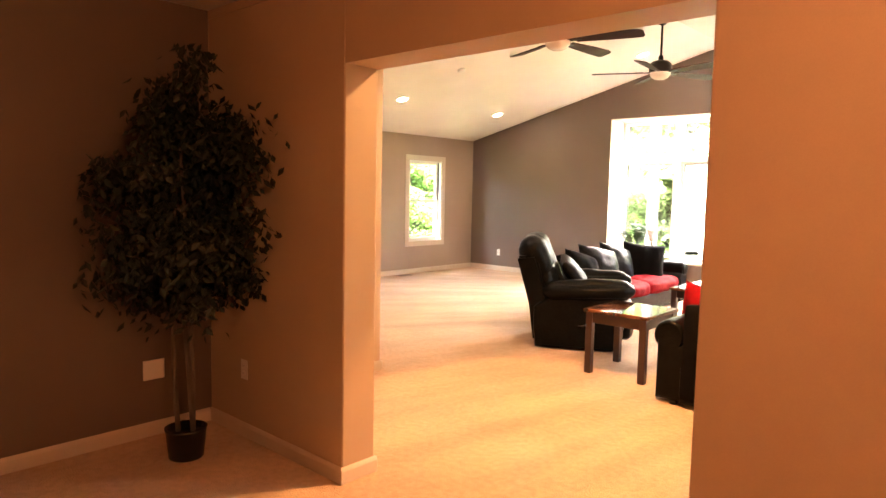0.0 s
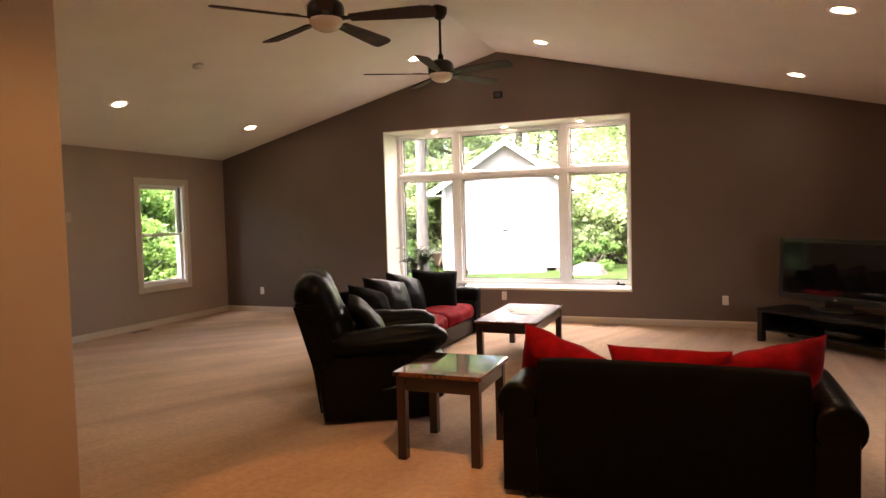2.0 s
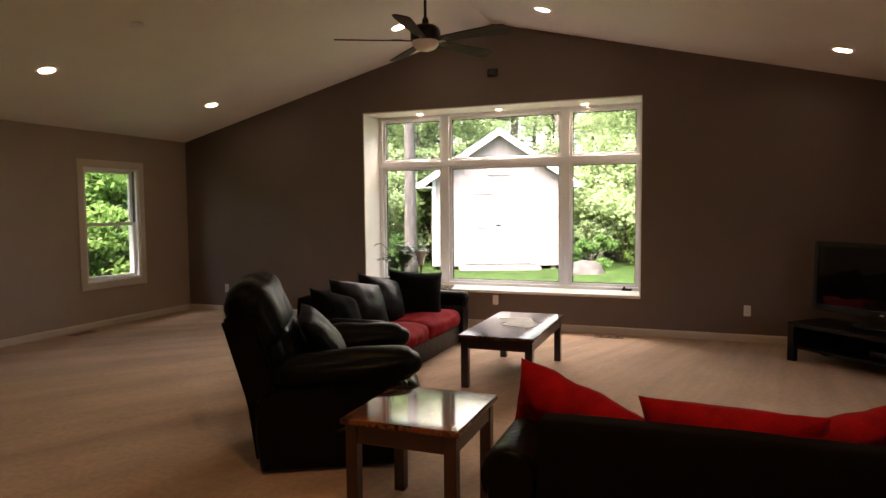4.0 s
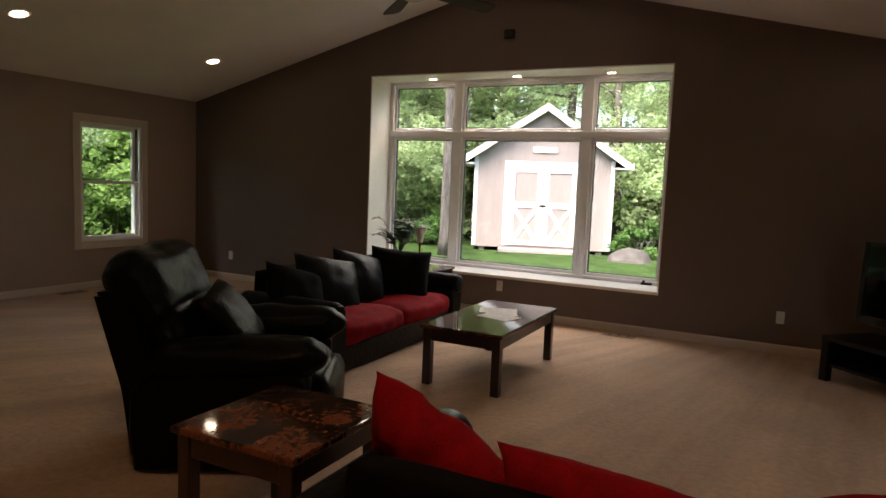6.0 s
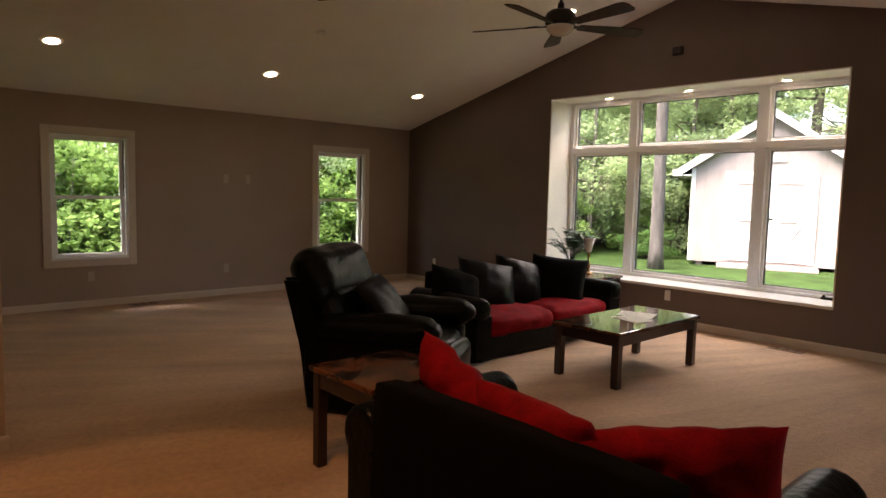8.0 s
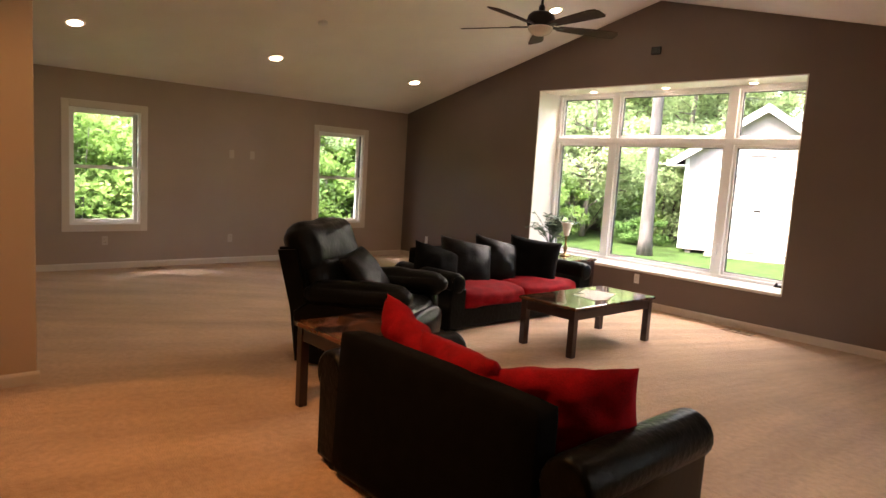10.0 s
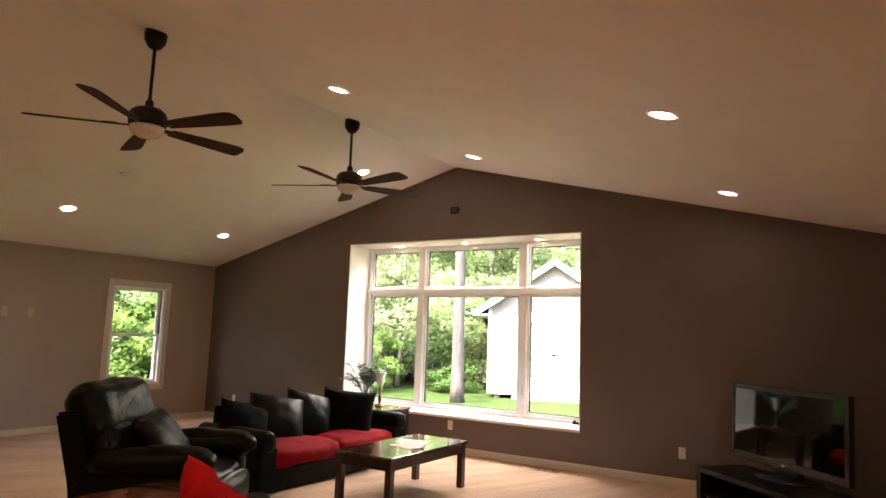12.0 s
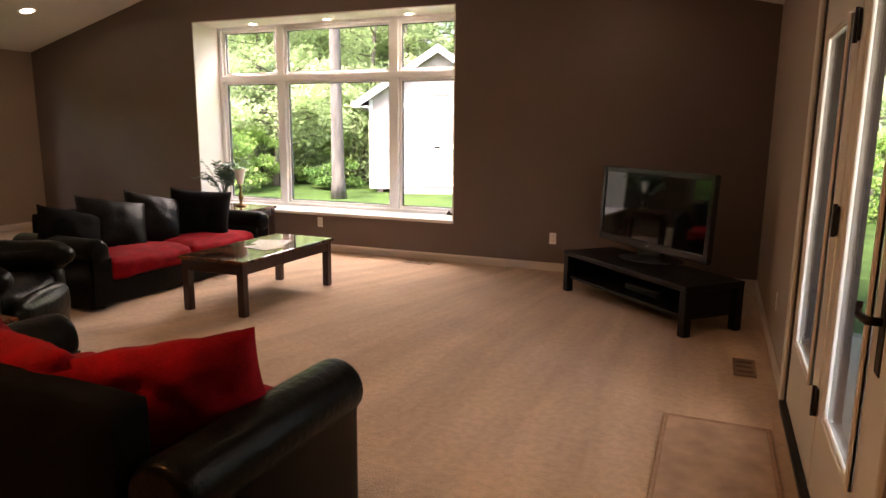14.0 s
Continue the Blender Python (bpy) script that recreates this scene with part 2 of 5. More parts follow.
def carpet_shader():
    """Cut-pile carpet: tufts, soft tracks left by a vacuum cleaner that fan out from the far end, and faint wear."""
    m = shader("beige_carpet", (0.67, 0.46, 0.30), 0.95, vary=0.10, scale=1.6, grain=110, bump=1.0, depth=0.012, spec=0.1)
    nt = m.node_tree
    b = nt.nodes["Principled BSDF"]
    tc = nt.nodes["Texture Coordinate"]

    def math_node(op, a, c=None):
        n = nt.nodes.new("ShaderNodeMath")
        n.operation = op
        for k, v in enumerate((a, c)):
            if v is None:
                continue
            if isinstance(v, (int, float)):
                n.inputs[k].default_value = v
            else:
                nt.links.new(v, n.inputs[k])
        return n.outputs[0]

    def shade(fac, lo, hi, p0, p1):
        ramp = nt.nodes.new("ShaderNodeValToRGB")
        ramp.color_ramp.elements[0].position, ramp.color_ramp.elements[1].position = p0, p1
        ramp.color_ramp.elements[0].color, ramp.color_ramp.elements[1].color = (*lo, 1), (*hi, 1)
        nt.links.new(fac, ramp.inputs[0])
        mix = nt.nodes.new("ShaderNodeMixRGB")
        mix.blend_type = "MULTIPLY"
        mix.inputs[0].default_value = 1.0
        nt.links.new(b.inputs["Base Color"].links[0].from_socket, mix.inputs[1])
        nt.links.new(ramp.outputs[0], mix.inputs[2])
        nt.links.new(mix.outputs[0], b.inputs["Base Color"])

    sep = nt.nodes.new("ShaderNodeSeparateXYZ")
    nt.links.new(tc.outputs["Object"], sep.inputs[0])
    dx = math_node("SUBTRACT", sep.outputs[0], 0.2)
    dy = math_node("SUBTRACT", 14.5, sep.outputs[1])
    ang = math_node("MULTIPLY", math_node("ARCTAN2", dx, dy), 34.0)
    dist = math_node("MULTIPLY", math_node("SQRT", math_node("ADD", math_node("MULTIPLY", dx, dx), math_node("MULTIPLY", dy, dy))), 0.45)
    comb = nt.nodes.new("ShaderNodeCombineXYZ")
    nt.links.new(ang, comb.inputs[0])
    nt.links.new(dist, comb.inputs[1])
    tracks = nt.nodes.new("ShaderNodeTexNoise")
    tracks.inputs["Scale"].default_value, tracks.inputs["Detail"].default_value = 1.0, 3
    nt.links.new(comb.outputs[0], tracks.inputs["Vector"])
    shade(tracks.outputs["Fac"], (0.78, 0.77, 0.76), (1, 1, 1), 0.36, 0.64)
    pile = nt.nodes.new("ShaderNodeTexNoise")
    pile.inputs["Scale"].default_value, pile.inputs["Detail"].default_value = 26, 4
    nt.links.new(tc.outputs["Object"], pile.inputs["Vector"])
    shade(pile.outputs["Fac"], (0.84, 0.83, 0.82), (1, 1, 1), 0.36, 0.62)
    b.inputs["Sheen Weight"].default_value = 0.25
    return m


def marble_shader():
    """Faux-marble top laid out in blocks of rust brown and black with speckled veins."""
    m = shader("faux_marble_top", (0.15, 0.055, 0.026), 0.055, vary=0.3, scale=48, grain=90, bump=0.0, dark=(0.010, 0.007, 0.006))
    nt = m.node_tree
    tc = nt.nodes["Texture Coordinate"]
    warp = nt.nodes.new("ShaderNodeTexNoise")
    warp.inputs["Scale"].default_value, warp.inputs["Detail"].default_value = 18, 4
    nt.links.new(tc.outputs["Object"], warp.inputs["Vector"])
    mixv = nt.nodes.new("ShaderNodeMixRGB")
    mixv.blend_type = "LINEAR_LIGHT"
    mixv.inputs[0].default_value = 0.035
    nt.links.new(tc.outputs["Object"], mixv.inputs[1])
    nt.links.new(warp.outputs["Color"], mixv.inputs[2])
    ch = nt.nodes.new("ShaderNodeTexVoronoi")
    ch.distance, ch.inputs["Scale"].default_value = "CHEBYCHEV", 9.0
    ch.inputs["Randomness"].default_value = 0.8
    nt.links.new(mixv.outputs[0], ch.inputs["Vector"])
    bw = nt.nodes.new("ShaderNodeRGBToBW")
    nt.links.new(ch.outputs["Color"], bw.inputs[0])
    add = nt.nodes.new("ShaderNodeMath")
    add.operation = "MULTIPLY_ADD"
    add.inputs[1].default_value = 0.9
    ramp = nt.nodes["Color Ramp"]
    old = ramp.inputs[0].links[0].from_socket
    gain = nt.nodes.new("ShaderNodeMath")
    gain.operation = "MULTIPLY_ADD"
    gain.inputs[1].default_value, gain.inputs[2].default_value = 3.0, -1.52
    nt.links.new(old, gain.inputs[0])
    nt.links.new(bw.outputs[0], add.inputs[0])
    nt.links.new(gain.outputs[0], add.inputs[2])
    nt.links.new(add.outputs[0], ramp.inputs[0])
    return m


CARPET = carpet_shader()
MARBLE = marble_shader()

# ---- mesh helpers ----


def box(bm, x0, x1, y0, y1, z0, z1, bevel=0.0, seg=2, m=None):
    """A box, with its edges rounded if bevel is given."""
    r = bmesh.ops.create_cube(bm, size=1.0)
    vs = r["verts"]
    for v in vs:
        v.co = Vector(((x0 + x1) / 2 + v.co.x * (x1 - x0), (y0 + y1) / 2 + v.co.y * (y1 - y0), (z0 + z1) / 2 + v.co.z * (z1 - z0)))
    if bevel:
        es = list({e for v in vs for e in v.link_edges})
        r = bmesh.ops.bevel(bm, geom=es, offset=bevel, segments=seg, affect="EDGES", profile=0.5)
        vs = list({v for f in r["faces"] for v in f.verts} | {v for v in vs if v.is_valid})
    if m is not None:
        bmesh.ops.transform(bm, matrix=m, verts=vs)
    return bm


def prism(bm, pts, axis, a, b):
    """A polygon, given by pairs across the axis, drawn out from a to b along it."""
    def at(p, w):
        return Vector((w, p[0], p[1]) if axis == "x" else (p[0], w, p[1]) if axis == "y" else (p[0], p[1], w))
    lo, hi = [bm.verts.new(at(p, a)) for p in pts], [bm.verts.new(at(p, b)) for p in pts]
    n = len(pts)
    fs = [bm.faces.new(lo), bm.faces.new(hi[::-1])]
    for i in range(n):
        fs.append(bm.faces.new((lo[i], hi[i], hi[(i + 1) % n], lo[(i + 1) % n])))
    bmesh.ops.recalc_face_normals(bm, faces=fs)
    return bm


def lathe(bm, profile, seg=24, at=(0, 0, 0), m=None):
    """A turned shape from pairs of radius and height."""
    rings = []
    for r, z in profile:
        rings.append([bm.verts.new((at[0] + r * math.cos(2 * math.pi * i / seg), at[1] + r * math.sin(2 * math.pi * i / seg), at[2] + z)) for i in range(seg)])
    fs = []
    for a, b in zip(rings, rings[1:]):
        for i in range(seg):
            fs.append(bm.faces.new((a[i], a[(i + 1) % seg], b[(i + 1) % seg], b[i])))
    fs += [bm.faces.new(rings[0][::-1]), bm.faces.new(rings[-1])]
    for f in fs:
        f.smooth = True
    bmesh.ops.recalc_face_normals(bm, faces=fs)
    if m is not None:
        bmesh.ops.transform(bm, matrix=m, verts=[v for r in rings for v in r])
    return bm


def tube(bm, pts, radii, seg=8):
    """A round limb along points with a radius at each."""
    rings = []
    for i, p in enumerate(pts):
        d = (Vector(pts[min(i + 1, len(pts) - 1)]) - Vector(pts[max(i - 1, 0)])).normalized()
        s = d.cross(Vector((0.3, 0.9, 0.1))).normalized()
        u = d.cross(s)
        rings.append([bm.verts.new(Vector(p) + radii[i] * (math.cos(2 * math.pi * k / seg) * s + math.sin(2 * math.pi * k / seg) * u)) for k in range(seg)])
    for a, b in zip(rings, rings[1:]):
        for k in range(seg):
            f = bm.faces.new((a[k], a[(k + 1) % seg], b[(k + 1) % seg], b[k]))
            f.smooth = True
    bm.faces.new(rings[0][::-1])
    bm.faces.new(rings[-1])
    return bm


def cushion(bm, w, h, t, m, n=14, power=0.42, pinch=0.06, seed=0, wrinkle=0.012):
    """A stuffed cushion lying in its own xy plane, thickest in the middle, with drawn-in sides and soft folds."""
    grid = {}
    for side in (1, -1):
        for i in range(n + 1):
            for j in range(n + 1):
                edge = i in (0, n) or j in (0, n)
                if edge and side < 0:
                    grid[(side, i, j)] = grid[(1, i, j)]
                    continue
                u, v = 2 * i / n - 1, 2 * j / n - 1
                p = (max(0, (1 - u * u)) * max(0, (1 - v * v))) ** power
                x = w / 2 * u * (1 - pinch * (1 - abs(u)) * 0 - pinch * (1 - v * v))
                y = h / 2 * v * (1 - pinch * (1 - u * u))
                k = noise.noise(Vector((u * 2.3 + seed * 7.1, v * 2.3, side * 3 + seed))) + 0.45 * noise.noise(Vector((u * 5.5 + seed * 3.3, v * 4.5, side * 5)))
                z = side * (t / 2 * p) + wrinkle * k * p
                grid[(side, i, j)] = bm.verts.new(m @ Vector((x, y, z)))
    for side in (1, -1):
        for i in range(n):
            for j in range(n):
                q = [grid[(side, i, j)], grid[(side, i + 1, j)], grid[(side, i + 1, j + 1)], grid[(side, i, j + 1)]]
                f = bm.faces.new(q if side > 0 else q[::-1])
                f.smooth = True
    return bm


def soft_box(bm, w, d, h, m, r=0.06, puff=0.03, n=10, seed=0, wrinkle=0.006):
    """An upholstered block with rounded edges and a slightly swollen face, its base at z 0."""
    before = set(bm.verts)
    c = bmesh.ops.create_cube(bm, size=1.0)
    bmesh.ops.subdivide_edges(bm, edges=list({e for v in c["verts"] for e in v.link_edges}), cuts=n, use_grid_fill=True)
    vs = [v for v in bm.verts if v not in before]
    half = Vector((w / 2, d / 2, h / 2))
    rr = min(r, w / 2, d / 2, h / 2)
    for v in vs:
        p = Vector((v.co.x * w, v.co.y * d, v.co.z * h))
        core = Vector([max(-half[k] + rr, min(half[k] - rr, p[k])) for k in range(3)])
        off = p - core
        if off.length > 1e-6:
            p = core + off.normalized() * rr
        a, b, e = 2 * v.co.x, 2 * v.co.y, 2 * v.co.z
        grow = Vector((a * (1 - b * b) * (1 - e * e), b * (1 - a * a) * (1 - e * e), e * (1 - a * a) * (1 - b * b))) * puff
        k = (noise.noise(p * 6 + Vector((seed * 3.7, 0, 0))) + 0.5 * noise.noise(p * 15 + Vector((seed * 1.7, 4, 0)))) * wrinkle
        p = p + grow + p.normalized() * k
        p.z += h / 2
        v.co = m @ p
    for f in {f for v in vs for f in v.link_faces}:
        f.smooth = True
    return bm


def part(name, bm, material, parent=None, label="", smooth=None):
    me = bpy.data.meshes.new(name)
    bm.to_mesh(me)
    bm.free()
    if material:
        me.materials.append(material)
    ob = new(name, me)
    if parent is not None:
        ob.parent = parent
    if label:
        ob["label"] = label
    return ob


def thing(name, m, label, category, group="", kind=""):
    ob = new(name)
    ob.matrix_world = m
    return tagged(ob, label, category, group, kind)


def structure(name, bm, material, label="", category=""):
    return tagged(part(name, bm, material), label, category, "", "structure")


def nb():
    return bmesh.new()


I4 = Matrix.Identity(4)

# ---- the plan ----
LX, RX, GY = -8.12, 1.27, 10.16           # side walls and gable wall of the living room
SY, AX, AZ, EZ, EZR = 3.86, -3.465, 3.645, 2.44, 2.49  # its back wall past the corner, the ridge, its height, the side height
WX0, WX1, WZ0, WZ1, WY = -5.21, -1.735, 0.45, 2.69, 10.61   # picture window
OX0, OX1, OZ, OY0, OY1 = -2.415, -0.705, 2.05, 2.33, 2.54   # opening from the hall
STX = -3.82                                 # end wall beside the opening
DY0, DY1, DZ = 5.41, 7.33, 2.06             # garden doors
WIN_L = [(4.885, 5.88), (8.335, 9.35)]      # casings of the two side windows
GROUND = -0.30


def roof(x):
    return AZ - (AZ - EZ) * (AX - x) / (AX - LX) if x < AX else AZ - (AZ - EZR) * (x - AX) / (RX - AX)


# ---- floors, walls, ceilings ----
bm = nb()
box(bm, LX, RX + 0.2, OY1 - 0.4, GY, -0.12, 0.0)
structure("floor", bm, CARPET, "beige cut-pile carpet with vacuum marks", "carpet")
bm = nb()
box(bm, -3.7, 2.4, -2.6, OY1 - 0.4, -0.12, 0.0)
structure("floor_hall", bm, CARPET, "beige carpet of the front room", "carpet")

bm = nb()
g0, g1 = GY, GY + 0.62
prism(bm, [(LX - 0.2, -0.5), (WX0, -0.5), (WX0, roof(WX0) + 0.1), (LX - 0.2, roof(LX) + 0.1)], "y", g0, g1)
prism(bm, [(WX1, -0.5), (RX + 0.2, -0.5), (RX + 0.2, roof(RX) + 0.1), (WX1, roof(WX1) + 0.1)], "y", g0, g1)
prism(bm, [(WX0, -0.5), (WX1, -0.5), (WX1, WZ0 - 0.03), (WX0, WZ0 - 0.03)], "y", g0, g1)
prism(bm, [(WX0, WZ1), (WX1, WZ1), (WX1, roof(WX1) + 0.1), (AX, AZ + 0.1), (WX0, roof(WX0) + 0.1)], "y", g0, g1)
structure("wall_gable", bm, TAUPE, "dark taupe painted gable wall", "wall")

bm = nb()
ys = [SY - 0.16]
for a, b in WIN_L:
    box(bm, LX - 0.16, LX, ys[-1], a + 0.085, -0.5, EZ + 0.05)
    box(bm, LX - 0.16, LX, a + 0.085, b - 0.085, -0.5, 0.565)
    box(bm, LX - 0.16, LX, a + 0.085, b - 0.085, 2.0, EZ + 0.05)
    ys.append(b - 0.085)
box(bm, LX - 0.16, LX, ys[-1], GY, -0.5, EZ + 0.05)
structure("wall_west", bm, GREIGE, "light greige painted side wall", "wall")

bm = nb()
box(bm, RX, RX + 0.18, OY1, DY0, -0.5, EZR + 0.02)
box(bm, RX, RX + 0.18, DY0, DY1, DZ, EZR + 0.02)
box(bm, RX, RX + 0.18, DY1, GY, -0.5, EZR + 0.02)
structure("wall_east", bm, GREIGE, "light greige painted wall with garden doors", "wall")

bm = nb()
prism(bm, [(LX, 0), (STX - 0.12, 0), (STX - 0.12, roof(STX) + 0.05), (LX, EZ + 0.05)], "y", SY - 0.14, SY)
structure("wall_south", bm, GREIGE, "light greige painted back wall", "wall")
bm = nb()
box(bm, STX - 0.12, STX, OY1 - 0.25, SY, 0, roof(STX) + 0.02, 0.006, 1)
structure("wall_corner", bm, TAN, "warm beige painted wall end beside the opening", "wall")
bm = nb()
box(bm, -3.7, OX0, OY0, OY1, 0, 2.45, 0.006, 1)
box(bm, STX, -3.7, OY0, OY1, 0, 2.45)
box(bm, OX1, 2.4, OY0, OY1, 0, 2.45, 0.006, 1)
box(bm, OX0, OX1, OY0, OY1, OZ, 2.45)
prism(bm, [(STX, 2.45), (RX, 2.45), (RX, roof(RX) + 0.03), (AX, AZ + 0.03), (STX, roof(STX) + 0.03)], "y", OY0, OY1)
structure("wall_opening", bm, TAN, "tan painted wall with a wide cased-less opening", "wall")
bm = nb()
box(bm, -3.86, -3.7, -2.6, OY0, 0, 2.5)
structure("wall_hall_west", bm, TAUPE, "dark taupe painted accent wall", "wall")
bm = nb()
box(bm, 2.4, 2.56, -2.6, OY0, 0, 2.5)
box(bm, -3.7, 2.4, -2.76, -2.6, 0, 2.5)
structure("wall_hall_back", bm, TAN, "tan painted wall", "wall")
bm = nb()
box(bm, -3.86, 2.56, -2.76, OY0, 2.5, 2.62)
structure("ceiling_hall", bm, CEIL, "flat white ceiling", "ceiling")
bm = nb()
for x0, x1 in ((LX - 0.2, AX), (AX, RX + 0.2)):
    prism(bm, [(x0, roof(x0)), (x1, roof(x1)), (x1, roof(x1) + 0.16), (x0, roof(x0) + 0.16)], "y", OY1 - 0.3, GY + 0.7)
structure("ceiling", bm, CEIL, "white vaulted ceiling", "ceiling")

# unseen roof, added to block daylight; east eave widened to shade the patio
bm = nb()
for x0, x1 in ((LX - 0.9, AX), (AX, RX + 1.9)):
    prism(bm, [(x0, roof(x0) + 0.18), (x1, roof(x1) + 0.18), (x1, roof(x1) + 0.32), (x0, roof(x0) + 0.32)], "y", OY1 - 0.6, GY + 0.75)
structure("roof", bm, SHINGLE, "unseen grey shingled house roof, eaves widened to shade the garden doors", "roof")


def baseboard(x0, y0, x1, y1, inward):
    """A skirting board along a wall, 12 mm thick, with a rounded top."""
    bm = nb()
    d = Vector((x1 - x0, y1 - y0, 0))
    n = Vector((inward[0], inward[1], 0))
    prof = [(0, 0), (0.013, 0), (0.013, 0.062), (0.009, 0.074), (0.004, 0.082), (0, 0.082)]
    a, b = [], []
    for o, z in prof:
        a.append(bm.verts.new(Vector((x0, y0, z)) + n * o))
        b.append(bm.verts.new(Vector((x0, y0, z)) + d + n * o))
    k = len(prof)
    fs = [bm.faces.new(a), bm.faces.new(b[::-1])] + [bm.faces.new((a[i], b[i], b[(i + 1) % k], a[(i + 1) % k])) for i in range(k)]
    bmesh.ops.recalc_face_normals(bm, faces=fs)
    structure("baseboard", bm, CREAM, "cream painted baseboard", "baseboard")


baseboard(LX, GY, RX, GY, (0, -1))
baseboard(LX, SY, LX, GY - 0.014, (1, 0))
baseboard(RX, DY1 + 0.10, RX, GY - 0.014, (-1, 0))
baseboard(RX, OY1 + 0.014, RX, DY0 - 0.10, (-1, 0))
baseboard(LX + 0.014, SY, STX, SY, (0, 1))
baseboard(STX, OY1, STX, SY + 0.013, (1, 0))
baseboard(STX + 0.014, OY1, OX0, OY1, (0, 1))
baseboard(OX1, OY1, RX, OY1, (0, 1))
baseboard(OX0, OY0 - 0.013, OX0, OY1 + 0.013, (1, 0))
baseboard(OX1, OY0 - 0.013, OX1, OY1 + 0.013, (-1, 0))
baseboard(-3.7, OY0, OX0, OY0, (0, -1))
baseboard(OX1, OY0, 2.4, OY0, (0, -1))
baseboard(-3.7, -2.6, -3.7, OY0 - 0.014, (1, 0))

# ---- picture window ----
win = tagged(new("window_1"), "wide white six-light picture window in a deep recess", "window", "", "structure")
bm = nb()
box(bm, WX0, WX0 + 0.014, GY - 0.002, WY + 0.1, WZ0, WZ1)
box(bm, WX1 - 0.014, WX1, GY - 0.002, WY + 0.1, WZ0, WZ1)
box(bm, WX0 + 0.014, WX1 - 0.014, GY - 0.002, WY + 0.1, WZ1 - 0.014, WZ1)
part("window_lining", bm, TRIM, win)
bm = nb()
box(bm, WX0, WX1, GY - 0.03, WY + 0.1, WZ0 - 0.03, WZ0 + 0.004, 0.006, 2)
part("window_sill", bm, TRIM, win)
MX = (-4.24, -2.665)
TZ0, TZ1 = 1.985, 2.10
bm = nb()
xs0, xs1 = WX0 + 0.014, WX1 - 0.014
for a, b in ((xs0, xs0 + 0.05), (MX[0] - 0.05, MX[0] + 0.05), (MX[1] - 0.05, MX[1] + 0.05), (xs1 - 0.05, xs1)):
    box(bm, a, b, WY - 0.02, WY + 0.10, WZ0 + 0.004, WZ1 - 0.014, 0.004, 1)
box(bm, xs0, xs1, WY - 0.022, WY + 0.098, WZ0 + 0.004, WZ0 + 0.04, 0.004, 1)
box(bm, xs0, xs1, WY - 0.022, WY + 0.098, WZ1 - 0.05, WZ1 - 0.0145, 0.004, 1)
box(bm, xs0, xs1, WY - 0.022, WY + 0.098, TZ0 + 0.02, TZ1 - 0.02, 0.004, 1)
part("window_frame", bm, VINYL, win)
cells = [(xs0 + 0.05, MX[0] - 0.05), (MX[0] + 0.05, MX[1] - 0.05), (MX[1] + 0.05, xs1 - 0.05)]
for a, b in cells:
    for z0, z1 in ((WZ0 + 0.04, TZ0 + 0.02), (TZ1 - 0.02, WZ1 - 0.05)):
        bm = nb()
        w = 0.034
        box(bm, a, a + w, WY + 0.012, WY + 0.075, z0, z1, 0.005, 1)
        box(bm, b - w, b, WY + 0.012, WY + 0.075, z0, z1, 0.005, 1)
        box(bm, a + w, b - w, WY + 0.014, WY + 0.073, z0, z0 + w, 0.005, 1)
        box(bm, a + w, b - w, WY + 0.014, WY + 0.073, z1 - w, z1, 0.005, 1)
        sash = part("sash", bm, VINYL, win)
        bm = nb()
        g = w + 0.008
        for p0, p1, q0, q1 in ((a + w, a + g, z0 + w, z1 - w), (b - g, b - w, z0 + w, z1 - w), (a + g, b - g, z0 + w, z0 + g), (a + g, b - g, z1 - g, z1 - w)):
            box(bm, p0, p1, WY + 0.028, WY + 0.058, q0, q1)
        part("gasket", bm, GASKET, sash, "thin dark rubber gasket")
        bm = nb()
        box(bm, a + w - 0.004, b - w + 0.004, WY + 0.04, WY + 0.046, z0 + w - 0.004, z1 - w + 0.004)
        pane = part("pane", bm, GLASS, sash)
        pane.visible_shadow = False
bm = nb()
box(bm, -1.98, -1.86, WY - 0.06, WY - 0.02, WZ0 + 0.004, WZ0 + 0.03, 0.01, 2)
lathe(bm, [(0.012, 0), (0.016, 0.02), (0.008, 0.035)], 10, (-1.95, WY - 0.05, WZ0 + 0.02))
part("window_crank", bm, BRONZE, win, "dark folding window crank")
bm = nb()
box(bm, MX[1] - 0.012, MX[1] + 0.004, WY - 0.045, WY - 0.018, 0.72, 0.86, 0.006, 1)
part("window_latch", bm, VINYL, win)


